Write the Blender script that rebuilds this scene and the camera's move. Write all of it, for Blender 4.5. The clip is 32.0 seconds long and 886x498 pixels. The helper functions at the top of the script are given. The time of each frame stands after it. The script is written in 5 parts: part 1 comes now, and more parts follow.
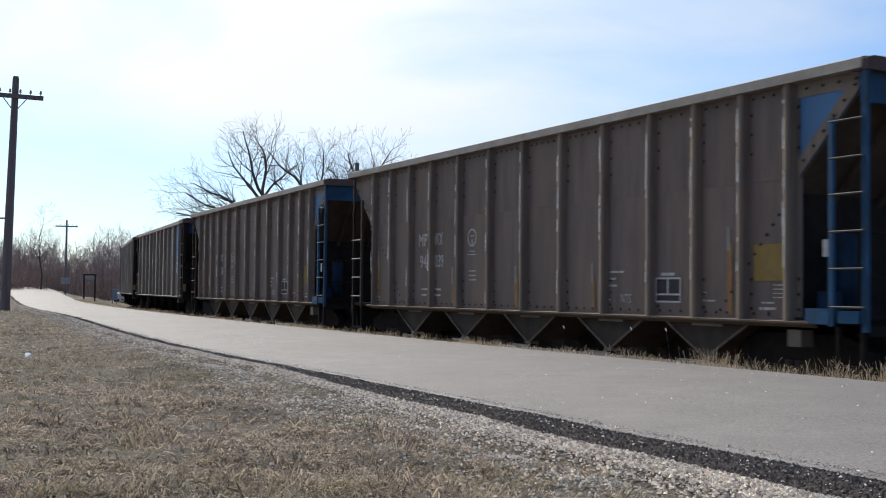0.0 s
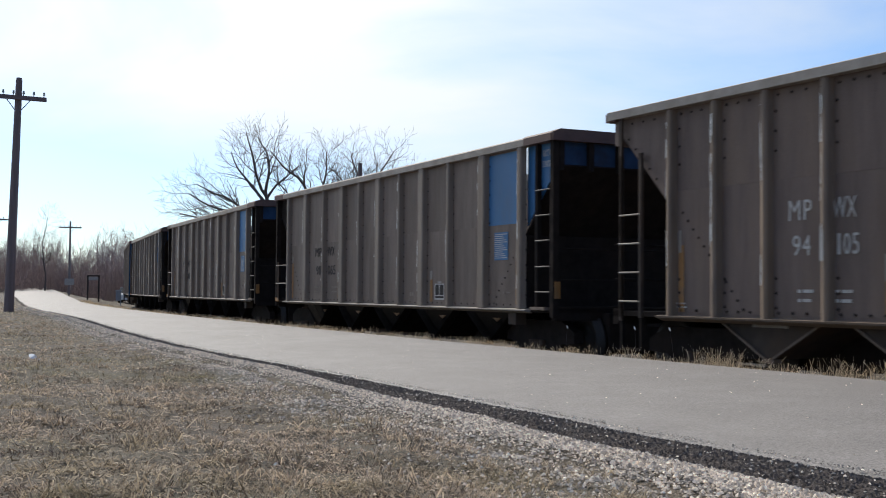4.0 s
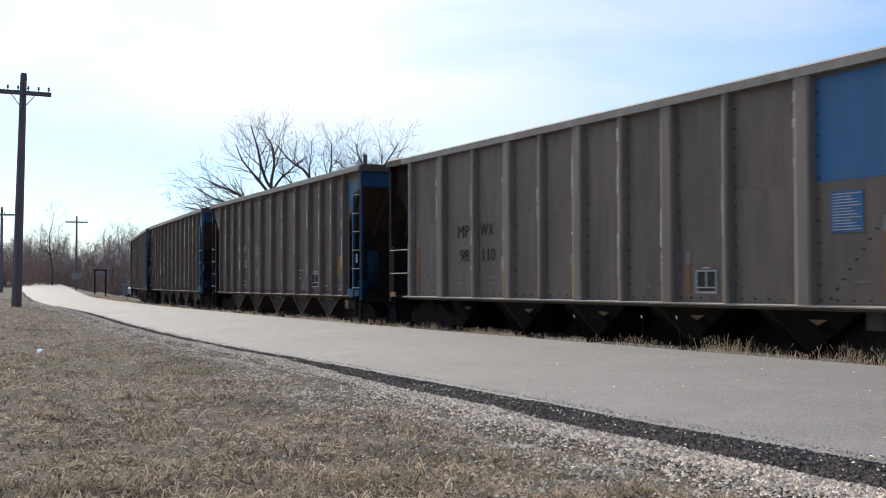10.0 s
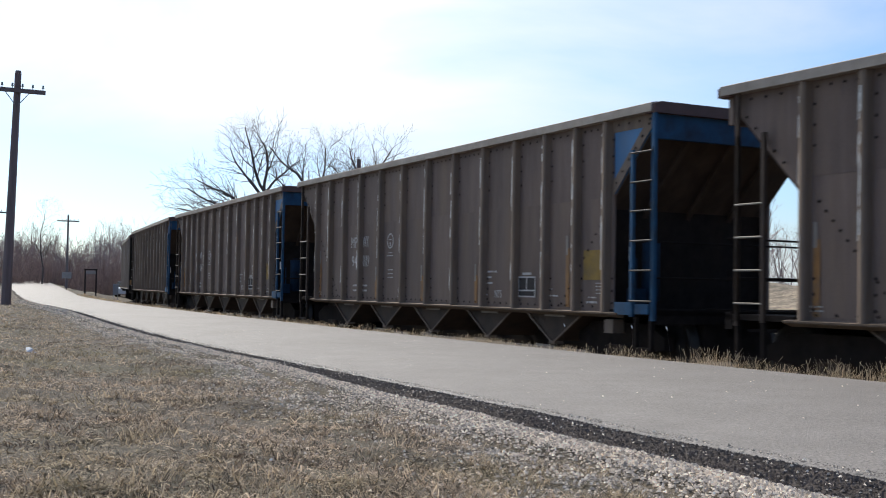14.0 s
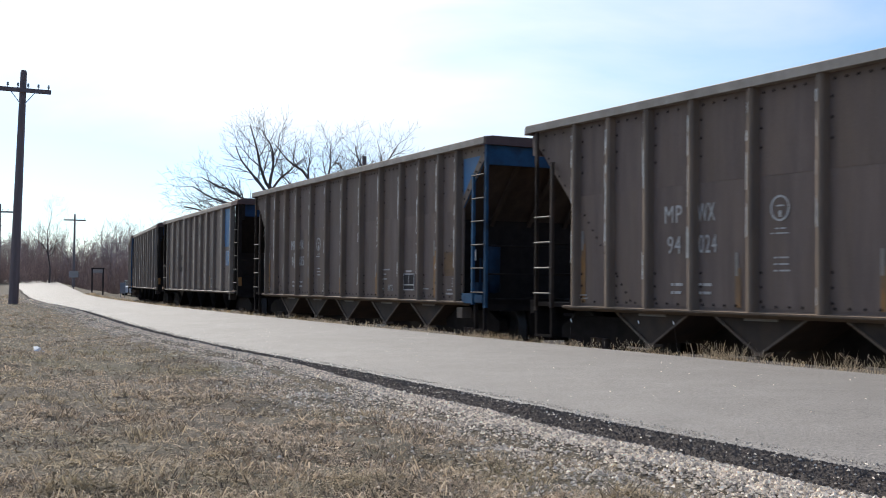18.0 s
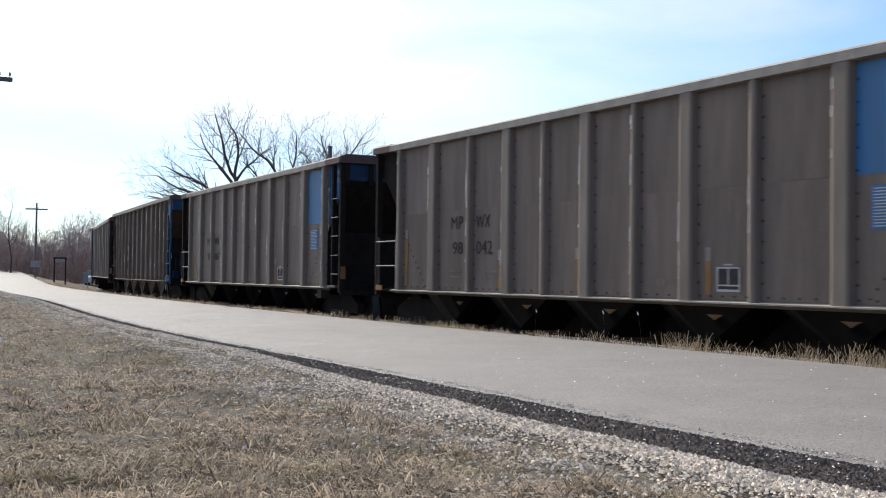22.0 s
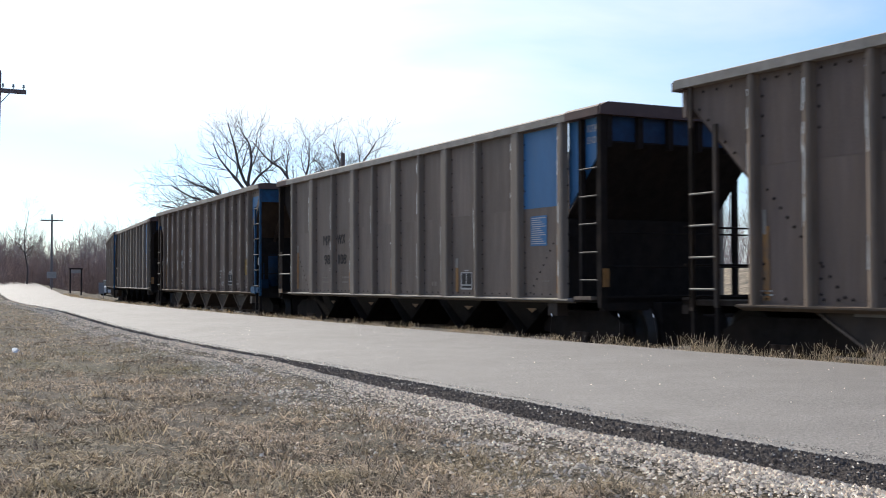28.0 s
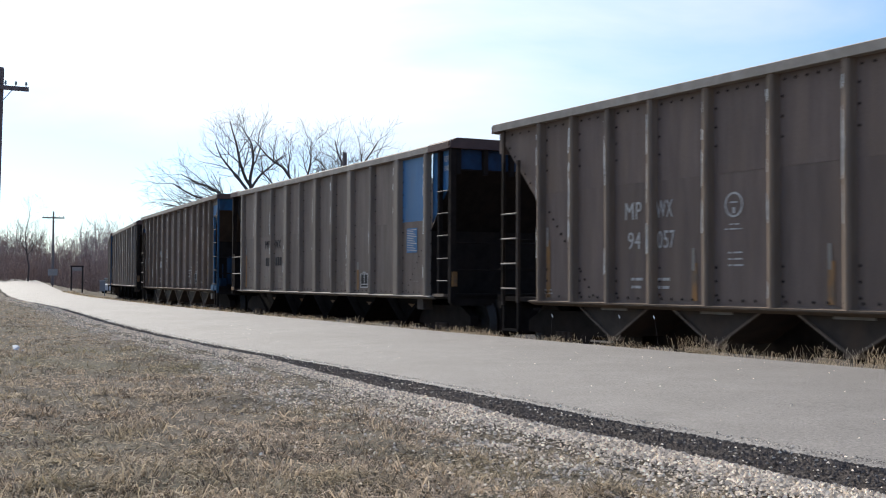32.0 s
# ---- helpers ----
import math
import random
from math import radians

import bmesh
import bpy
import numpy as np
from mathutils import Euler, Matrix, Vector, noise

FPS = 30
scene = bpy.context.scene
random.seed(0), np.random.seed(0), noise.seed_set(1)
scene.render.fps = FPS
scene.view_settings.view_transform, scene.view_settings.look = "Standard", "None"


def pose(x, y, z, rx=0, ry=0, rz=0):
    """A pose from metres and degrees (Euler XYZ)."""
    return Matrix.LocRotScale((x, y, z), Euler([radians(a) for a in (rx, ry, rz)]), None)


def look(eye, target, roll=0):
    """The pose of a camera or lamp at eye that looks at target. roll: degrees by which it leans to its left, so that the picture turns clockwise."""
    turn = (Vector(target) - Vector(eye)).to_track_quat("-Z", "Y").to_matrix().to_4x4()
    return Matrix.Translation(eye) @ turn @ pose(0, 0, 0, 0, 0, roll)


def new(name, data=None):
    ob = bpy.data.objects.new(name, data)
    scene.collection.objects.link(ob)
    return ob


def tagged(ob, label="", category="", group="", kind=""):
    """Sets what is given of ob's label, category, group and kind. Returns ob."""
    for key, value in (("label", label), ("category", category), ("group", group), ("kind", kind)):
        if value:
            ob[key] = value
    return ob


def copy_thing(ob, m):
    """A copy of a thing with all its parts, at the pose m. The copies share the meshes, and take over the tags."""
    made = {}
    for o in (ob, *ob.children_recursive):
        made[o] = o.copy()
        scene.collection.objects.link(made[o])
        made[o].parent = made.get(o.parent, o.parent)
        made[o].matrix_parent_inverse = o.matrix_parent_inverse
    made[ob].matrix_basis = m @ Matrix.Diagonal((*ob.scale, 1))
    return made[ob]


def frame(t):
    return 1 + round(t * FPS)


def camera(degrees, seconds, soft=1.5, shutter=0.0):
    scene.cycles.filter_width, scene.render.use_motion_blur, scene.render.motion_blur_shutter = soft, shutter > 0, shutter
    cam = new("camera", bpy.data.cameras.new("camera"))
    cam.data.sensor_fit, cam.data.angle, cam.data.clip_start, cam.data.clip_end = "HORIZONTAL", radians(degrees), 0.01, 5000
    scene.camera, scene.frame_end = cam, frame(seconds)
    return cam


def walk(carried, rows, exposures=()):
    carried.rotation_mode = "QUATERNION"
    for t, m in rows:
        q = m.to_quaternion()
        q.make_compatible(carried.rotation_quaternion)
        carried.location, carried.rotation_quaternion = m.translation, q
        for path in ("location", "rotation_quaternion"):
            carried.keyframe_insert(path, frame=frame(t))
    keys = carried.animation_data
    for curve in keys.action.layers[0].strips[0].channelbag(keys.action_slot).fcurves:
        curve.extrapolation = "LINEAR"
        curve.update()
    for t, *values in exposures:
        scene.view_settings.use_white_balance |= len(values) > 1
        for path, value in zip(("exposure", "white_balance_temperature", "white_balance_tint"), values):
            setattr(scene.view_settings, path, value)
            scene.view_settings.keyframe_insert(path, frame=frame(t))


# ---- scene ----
# ---- camera ----
EYE = (0.0, 0.0, 0.70)
cam = camera(42.5, 32.0, soft=1.0, shutter=0.25)
# seconds, turn to the left, tilt upwards, lean to the left, in degrees

def view(turn, tilt, lean):
    y, p, r = radians(turn), radians(tilt), radians(lean)
    fwd = Vector((-math.sin(y) * math.cos(p), math.cos(y) * math.cos(p), math.sin(p)))
    right = Vector((math.cos(y), math.sin(y), 0.0))
    up = right.cross(fwd)
    r2, u2 = right * math.cos(r) + up * math.sin(r), up * math.cos(r) - right * math.sin(r)
    m = Matrix((r2, u2, -fwd)).transposed().to_4x4()
    m.translation = EYE
    return m


# seconds, turn to the left, tilt upwards, lean to the left, in degrees
walk(cam, [(t, view(a, b, c)) for t, a, b, c in (
    (0.0, -0.509, 2.131, 0.619), (0.5, -0.392, 2.002, 0.647), (1.0, -0.423, 2.094, 0.32), (1.5, -0.443, 2.148, 0.274), (2.0, -0.427, 2.158, 0.234),
    (2.5, -0.407, 2.193, 0.418), (3.0, -0.349, 2.209, 0.648), (3.5, -0.371, 2.197, 0.489), (5.5, -0.296, 1.915, 0.449), (6.0, -0.17, 1.949, 0.452),
    (6.5, -0.043, 1.838, 0.241), (7.0, 0.133, 1.865, 0.071), (7.5, 0.22, 1.813, -0.024), (8.0, 0.168, 1.779, -0.119), (8.5, 0.134, 1.657, 0.089),
    (9.0, 0.001, 1.654, 0.149), (9.5, -0.031, 1.652, -0.015), (10.0, -0.042, 1.662, -0.141), (10.5, 0.011, 1.734, -0.17), (11.0, 0.078, 1.722, -0.327),
    (11.5, 0.233, 1.77, -0.408), (12.0, 0.331, 1.918, -0.148), (12.5, 0.275, 2.172, 0.465), (13.0, -0.124, 2.173, 0.888), (13.5, -0.416, 2.028, 0.827),
    (14.0, -0.451, 1.988, 1.005), (14.5, -0.294, 1.955, 1.142), (16.5, -0.004, 1.847, 0.616), (17.0, -0.097, 1.801, 0.641), (17.5, -0.134, 1.77, 0.607),
    (18.0, -0.144, 1.799, 0.591), (18.5, -0.449, 1.74, 0.884), (19.0, -1.12, 1.659, 0.716), (19.5, -1.656, 1.539, 0.519), (20.0, -1.922, 1.417, 0.529),
    (20.5, -1.949, 1.337, 0.217), (21.0, -1.883, 1.372, 0.422), (21.5, -1.858, 1.284, 0.706), (22.0, -1.869, 1.337, 0.698), (22.5, -1.822, 1.499, 0.674),
    (23.0, -1.543, 1.436, 0.239), (23.5, -1.462, 1.35, 0.223), (24.0, -1.561, 1.176, 0.089), (24.5, -1.63, 1.098, 0.14), (25.0, -1.507, 1.126, 0.254),
    (25.5, -1.419, 1.182, 0.19), (27.5, -1.134, 1.526, -0.033), (28.0, -1.162, 1.59, -0.151), (28.5, -1.157, 1.649, -0.209), (29.0, -1.057, 1.469, 0.27),
    (29.5, -1.015, 1.53, 0.501), (30.0, -1.057, 1.596, 0.458), (30.5, -1.168, 1.692, 0.609), (31.0, -1.2, 1.731, 0.658), (31.5, -1.14, 1.726, 0.354),
    (32.0, -1.102, 1.603, 0.274),
)], exposures=[(0.0, 0.0, 6420, 10), (9.0, 0.08, 6420, 10), (19.0, 0.2, 6420, 10), (24.0, 0.28, 6450, 10), (32.0, 0.22, 6420, 10)])

# ---- world, sun ----
SUN_AZ, SUN_EL = radians(-31.0), radians(41.0)
world = bpy.data.worlds.new("sky")
scene.world = world
world.use_nodes = True
wn, wl = world.node_tree.nodes, world.node_tree.links
wn.clear()


def node(nodes, kind, **values):
    n = nodes.new(kind)
    for key, value in values.items():
        if key in n.inputs:
            n.inputs[key].default_value = value
    return n


sky = wn.new("ShaderNodeTexSky")
sky.sky_type = "NISHITA"
sky.sun_disc = False
sky.sun_elevation, sky.sun_rotation = SUN_EL, SUN_AZ
sky.air_density, sky.dust_density, sky.ozone_density = 1.0, 0.9, 1.6
coord = wn.new("ShaderNodeTexCoord")
stretch = wn.new("ShaderNodeMapping")
stretch.inputs["Scale"].default_value = (1.0, 1.0, 2.6)
stretch.inputs["Rotation"].default_value = (0.0, radians(16), radians(20))
streaks = node(wn, "ShaderNodeTexNoise", Scale=2.1, Detail=7.0, Roughness=0.52, Distortion=0.35)
ramp = wn.new("ShaderNodeValToRGB")
ramp.color_ramp.elements[0].color = (0.12, 0.12, 0.12, 1.0)
ramp.color_ramp.elements[0].position, ramp.color_ramp.elements[1].position = 0.36, 0.66
mix = wn.new("ShaderNodeMix")
mix.data_type = "RGBA"
# thin cloud is brighter towards the sun
toward = wn.new("ShaderNodeVectorMath")
toward.operation = "DOT_PRODUCT"
toward.inputs[1].default_value = (math.sin(SUN_AZ) * math.cos(SUN_EL), math.cos(SUN_AZ) * math.cos(SUN_EL), math.sin(SUN_EL))
wl.new(coord.outputs["Generated"], toward.inputs[0])
glow = wn.new("ShaderNodeMapRange")
glow.inputs["From Min"].default_value, glow.inputs["From Max"].default_value = 0.1, 0.95
glow.inputs["To Min"].default_value, glow.inputs["To Max"].default_value = 2.4, 11.0
wl.new(toward.outputs["Value"], glow.inputs["Value"])
cloud = wn.new("ShaderNodeVectorMath")
cloud.operation = "SCALE"
cloud.inputs[0].default_value = (0.945, 1.0, 1.03)
wl.new(glow.outputs["Result"], cloud.inputs["Scale"])
wl.new(cloud.outputs["Vector"], mix.inputs["B"])
back = node(wn, "ShaderNodeBackground", Strength=0.11)
wout = wn.new("ShaderNodeOutputWorld")
wl.new(coord.outputs["Generated"], stretch.inputs["Vector"])
wl.new(stretch.outputs["Vector"], streaks.inputs["Vector"])
veil = wn.new("ShaderNodeMapRange")
veil.inputs["From Min"].default_value, veil.inputs["From Max"].default_value = 0.56, 0.88
veil.inputs["To Min"].default_value, veil.inputs["To Max"].default_value = -0.13, 0.14
wl.new(toward.outputs["Value"], veil.inputs["Value"])
cover = wn.new("ShaderNodeMath")
cover.operation = "ADD"
wl.new(streaks.outputs["Fac"], cover.inputs[0])
wl.new(veil.outputs["Result"], cover.inputs[1])
# low down the veil thins on one hand and thickens on the other
up = wn.new("ShaderNodeSeparateXYZ")
wl.new(coord.outputs["Generated"], up.inputs["Vector"])
low = wn.new("ShaderNodeMapRange")
low.inputs["From Min"].default_value, low.inputs["From Max"].default_value = 0.03, 0.175
low.inputs["To Min"].default_value, low.inputs["To Max"].default_value = 1.0, 0.0
wl.new(up.outputs["Z"], low.inputs["Value"])
hand = wn.new("ShaderNodeMapRange")
hand.inputs["From Min"].default_value, hand.inputs["From Max"].default_value = -0.20, 0.10
hand.inputs["To Min"].default_value, hand.inputs["To Max"].default_value = -0.48, 0.14
wl.new(up.outputs["X"], hand.inputs["Value"])
bank = wn.new("ShaderNodeMath")
bank.operation = "MULTIPLY"
wl.new(low.outputs["Result"], bank.inputs[0])
wl.new(hand.outputs["Result"], bank.inputs[1])
thin_out = wn.new("ShaderNodeMath")
thin_out.operation = "ADD"
wl.new(cover.outputs["Value"], thin_out.inputs[0])
wl.new(bank.outputs["Value"], thin_out.inputs[1])
wl.new(thin_out.outputs["Value"], ramp.inputs["Fac"])
wl.new(ramp.outputs["Color"], mix.inputs["Factor"])
clear = wn.new("ShaderNodeMix")
clear.data_type, clear.blend_type = "RGBA", "MULTIPLY"
clear.inputs["Factor"].default_value = 1.0
clear.inputs["B"].default_value = (0.81, 1.04, 1.34, 1.0)
wl.new(sky.outputs["Color"], clear.inputs["A"])
wl.new(clear.outputs["Result"], mix.inputs["A"])
wl.new(mix.outputs["Result"], back.inputs["Color"])
wl.new(back.outputs["Background"], wout.inputs["Surface"])

sun_data = bpy.data.lights.new("sun", "SUN")
sun_data.energy, sun_data.angle, sun_data.color = 4.2, radians(0.6), (1.0, 0.94, 0.85)
sun = new("sun", sun_data)
sun_dir = Vector((math.sin(SUN_AZ) * math.cos(SUN_EL), math.cos(SUN_AZ) * math.cos(SUN_EL), math.sin(SUN_EL)))
sun.matrix_world = look(sun_dir * 100, (0, 0, 0))

# ---- the plan: everything follows one arc ----
ARC = Vector((322.56, 180.19))     # centre of the curve
SIDE = 359.34                      # radius of the cars' near side
HEAD = radians(-63.8)              # the train's heading where s = 0
HALF = 1.60                        # half of a car's width
RAIL = -0.55                       # top of rail; the road's surface is 0


def heading(s):
    return HEAD + s / SIDE


def spiral(s):
    """The track tightens its curve farther back: how far it draws inwards."""
    return -min(3.0, 0.0004 * max(0.0, -20 - s) ** 2)


def on_track(s, off):
    return on_arc(s, off + spiral(s))


def track_heading(s):
    return heading(s) - (0.0008 * max(0.0, -20 - s) if s > -106 else 0.0)


def on_arc(s, off):
    """The place s metres along the curve and off metres outwards of the cars' near side."""
    a = heading(s)
    return Vector((ARC.x + (SIDE + off) * math.sin(a), ARC.y - (SIDE + off) * math.cos(a)))


def arc_of(x, y):
    vx, vy = x - ARC.x, y - ARC.y
    a = math.atan2(vy, vx) + math.pi / 2 - HEAD
    a = (a + math.pi) % (2 * math.pi) - math.pi
    return a * SIDE, math.hypot(vx, vy) - SIDE


def smooth(a, b, x):
    k = min(1.0, max(0.0, (x - a) / (b - a)))
    return k * k * (3 - 2 * k)


# ---- materials ----
MATS = {}


def paint(name, colour, rough=0.6, metal=0.0, vary=0.12, scale=6.0, bump=0.15, dirt=None, dirt_amount=0.4, dirt_scale=1.5, streak=1.0, spec=0.5, island=0.0, fine=90.0, rnd=0.0, speck=0.0, leaf=0.0):
    """A worn surface: its colour varied at two scales, dirt in patches or run-down streaks, fine relief."""
    mat = bpy.data.materials.new(name)
    mat.use_nodes = True
    n, l = mat.node_tree.nodes, mat.node_tree.links
    b = n["Principled BSDF"]
    b.inputs["Roughness"].default_value, b.inputs["Metallic"].default_value = rough, metal
    b.inputs["Specular IOR Level"].default_value = spec
    tc = n.new("ShaderNodeTexCoord")
    mp = n.new("ShaderNodeMapping")
    mp.inputs["Scale"].default_value = (1.0, 1.0, 1.0 / streak)
    # each piece takes its own stretch of the pattern
    shift = n.new("ShaderNodeVectorMath")
    shift.operation = "MULTIPLY_ADD"
    shift.inputs[1].default_value = (31.0, 47.0, 23.0)
    l.new(n.new("ShaderNodeObjectInfo").outputs["Random"], shift.inputs[0])
    l.new(tc.outputs["Object"], shift.inputs[2])
    l.new(shift.outputs["Vector"], mp.inputs["Vector"])
    big = node(n, "ShaderNodeTexNoise", Scale=dirt_scale, Detail=5.0, Roughness=0.6)
    mid = node(n, "ShaderNodeTexNoise", Scale=scale, Detail=6.0, Roughness=0.65)
    grain = node(n, "ShaderNodeTexNoise", Scale=fine, Detail=3.0, Roughness=0.7)
    for q in (big, mid):
        l.new(mp.outputs["Vector"], q.inputs["Vector"])
    l.new(tc.outputs["Object"], grain.inputs["Vector"])
    lo, hi = [max(0.0, c * (1 - vary)) for c in colour], [min(1.0, c * (1 + vary)) for c in colour]
    tone = n.new("ShaderNodeMix")
    tone.data_type = "RGBA"
    tone.inputs["A"].default_value, tone.inputs["B"].default_value = (*lo, 1), (*hi, 1)
    spread = node(n, "ShaderNodeMapRange")
    spread.inputs["From Min"].default_value, spread.inputs["From Max"].default_value = 0.3, 0.7
    l.new(mid.outputs["Fac"], spread.inputs["Value"])
    l.new(spread.outputs["Result"], tone.inputs["Factor"])
    out = tone.outputs["Result"]
    if dirt:
        cover = n.new("ShaderNodeMapRange")
        cover.inputs["From Min"].default_value, cover.inputs["From Max"].default_value = 0.45, 0.72
        cover.inputs["To Max"].default_value = dirt_amount
        l.new(big.outputs["Fac"], cover.inputs["Value"])
        soil = n.new("ShaderNodeMix")
        soil.data_type = "RGBA"
        soil.inputs["B"].default_value = (*dirt, 1)
        l.new(out, soil.inputs["A"])
        l.new(cover.outputs["Result"], soil.inputs["Factor"])
        out = soil.outputs["Result"]
    if island or rnd:
        src = n.new("ShaderNodeNewGeometry").outputs["Random Per Island"] if island else n.new("ShaderNodeObjectInfo").outputs["Random"]
        amt = island or rnd
        rng = n.new("ShaderNodeMapRange")
        rng.inputs["To Min"].default_value, rng.inputs["To Max"].default_value = 1 - amt, 1 + amt
        l.new(src, rng.inputs["Value"])
        hsv = n.new("ShaderNodeHueSaturation")
        l.new(rng.outputs["Result"], hsv.inputs["Value"])
        l.new(out, hsv.inputs["Color"])
        out = hsv.outputs["Color"]
    if speck:
        rng = n.new("ShaderNodeMapRange")
        rng.inputs["From Min"].default_value, rng.inputs["From Max"].default_value = 0.35, 0.65
        rng.inputs["To Min"].default_value, rng.inputs["To Max"].default_value = 1 - speck, 1 + speck
        l.new(grain.outputs["Fac"], rng.inputs["Value"])
        hsv = n.new("ShaderNodeHueSaturation")
        l.new(rng.outputs["Result"], hsv.inputs["Value"])
        l.new(out, hsv.inputs["Color"])
        out = hsv.outputs["Color"]
    l.new(out, b.inputs["Base Color"])
    if bump:
        bp = node(n, "ShaderNodeBump", Strength=bump, Distance=0.02)
        l.new(grain.outputs["Fac"], bp.inputs["Height"])
        l.new(bp.outputs["Normal"], b.inputs["Normal"])
    if leaf:
        # thin blades let part of the light through
        thin, both = n.new("ShaderNodeBsdfTranslucent"), n.new("ShaderNodeMixShader")
        both.inputs["Fac"].default_value = leaf
        l.new(out, thin.inputs["Color"])
        l.new(b.outputs["BSDF"], both.inputs[1])
        l.new(thin.outputs["BSDF"], both.inputs[2])
        l.new(both.outputs["Shader"], n["Material Output"].inputs["Surface"])
    MATS[name] = mat
    return mat


DUST = (0.14, 0.112, 0.086)
BROWN_GREY = paint("brown_grey_paint", (0.164, 0.117, 0.096), 0.7, spec=0.32, vary=0.22, dirt=(0.205, 0.140, 0.097), dirt_amount=0.7, streak=8.0, scale=5.0, dirt_scale=1.8, rnd=0.08, speck=0.08, fine=60.0)
PALE_GREY = paint("pale_grey_paint", (0.200, 0.146, 0.115), 0.65, spec=0.32, vary=0.22, dirt=(0.146, 0.102, 0.074), dirt_amount=0.75, streak=7.0, scale=4.5, dirt_scale=1.5, rnd=0.07, speck=0.09, fine=60.0)
RIB_BROWN = paint("rib_brown_grey", (0.182, 0.134, 0.101), 0.7, spec=0.35, vary=0.25, dirt=(0.235, 0.158, 0.10), dirt_amount=0.65, streak=6.0, scale=6.0, rnd=0.08)
RIB_PALE = paint("rib_pale_grey", (0.230, 0.178, 0.140), 0.6, spec=0.35, vary=0.25, dirt=(0.155, 0.112, 0.078), dirt_amount=0.65, streak=6.0, scale=6.0, rnd=0.08)
CAP_TAN = paint("dusty_cap", (0.30, 0.262, 0.225), 0.75, vary=0.2, dirt=(0.17, 0.135, 0.105), dirt_amount=0.5, scale=4.0, rnd=0.05)
RUNG = paint("worn_rung_steel", (0.085, 0.074, 0.067), 0.7, spec=0.25, vary=0.25, scale=9.0, rnd=0.25)
# worn edge paint, made near-white to include the low sun's glint
WORN_GLINT = paint("scraped_bare_edge", (0.66, 0.63, 0.58), 0.4, vary=0.3, scale=9.0, dirt=(0.3, 0.25, 0.2), dirt_amount=0.6, dirt_scale=5.0)
RUSTY_YELLOW = paint("rusted_yellow_patch", (0.17, 0.088, 0.032), 0.7, vary=0.2, dirt=(0.13, 0.088, 0.06), dirt_amount=0.7, scale=7.0, dirt_scale=4.0)
CAP_RUST = paint("rusty_cap", (0.10, 0.055, 0.045), 0.7, vary=0.2, scale=4.0)
BLUE = paint("faded_blue_paint", (0.034, 0.150, 0.325), 0.55, vary=0.14, dirt=(0.055, 0.085, 0.115), dirt_amount=0.65, scale=4.0, streak=3.0, dirt_scale=2.0, rnd=0.10)
# two darker copies of BLUE: dirt, plus the shade of the car ends
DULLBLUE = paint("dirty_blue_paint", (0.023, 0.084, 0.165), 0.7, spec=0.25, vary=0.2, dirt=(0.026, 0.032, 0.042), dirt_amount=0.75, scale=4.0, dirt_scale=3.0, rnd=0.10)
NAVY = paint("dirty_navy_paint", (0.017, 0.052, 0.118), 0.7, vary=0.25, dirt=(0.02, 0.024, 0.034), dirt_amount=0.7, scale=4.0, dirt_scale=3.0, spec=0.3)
# black steel, deepened so that shade in ends and underframe is in the colour
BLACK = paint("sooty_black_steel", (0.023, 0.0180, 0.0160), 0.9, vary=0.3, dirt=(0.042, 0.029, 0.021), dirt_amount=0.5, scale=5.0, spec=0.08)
# near-black for hopper bays: the shade under the car is in this colour
UNDERBLACK = paint("deep_soot", (0.009, 0.0075, 0.007), 0.9, vary=0.3, scale=5.0, spec=0.05)
SLOPE = paint("rusty_slope_sheet", (0.074, 0.050, 0.037), 0.8, spec=0.2, vary=0.3, scale=3.0, streak=3.0, dirt=(0.05, 0.036, 0.028), dirt_amount=0.7, dirt_scale=1.6)
RUST_DARK = paint("rust_stained_steel", (0.064, 0.046, 0.036), 0.8, vary=0.3, dirt=(0.085, 0.048, 0.026), dirt_amount=0.6, scale=3.0, spec=0.3)
ORANGE = paint("orange_reflector", (0.31, 0.14, 0.034), 0.6, vary=0.25, dirt=(0.14, 0.10, 0.068), dirt_amount=1.0, dirt_scale=4.5, scale=8.0, streak=2.0)
YELLOW = paint("yellow_patch", (0.27, 0.160, 0.024), 0.65, vary=0.18, dirt=(0.15, 0.10, 0.05), dirt_amount=0.75, scale=7.0, dirt_scale=4.0)
WHITE = paint("white_stencil", (0.55, 0.515, 0.475), 0.7, spec=0.2, vary=0.2, scale=12.0, dirt=(0.30, 0.25, 0.21), dirt_amount=0.5, dirt_scale=6.0, bump=0)
DARKINK = paint("dark_stencil", (0.058, 0.050, 0.047), 0.8, spec=0.15, vary=0.2, scale=20.0, bump=0)
# blue darkened again for tank and valve inside the shaded end
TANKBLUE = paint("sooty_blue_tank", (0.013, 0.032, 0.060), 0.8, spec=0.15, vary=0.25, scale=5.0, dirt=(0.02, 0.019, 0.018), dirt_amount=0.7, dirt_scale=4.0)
WHEEL = paint("wheel_steel", (0.030, 0.024, 0.021), 0.6, 0.3, vary=0.2, scale=8.0)
RAILMAT = paint("rail_steel", (0.20, 0.15, 0.12), 0.4, 0.6, vary=0.2, scale=8.0)
DARKWOOD = paint("dark_stained_wood", (0.045, 0.036, 0.034), 0.85, vary=0.2, scale=8.0, streak=12.0)
# pole wood greyed and lightened to paint in the distance haze
HAZEWOOD = paint("weathered_grey_wood", (0.19, 0.165, 0.16), 0.85, vary=0.2, scale=8.0, streak=12.0)
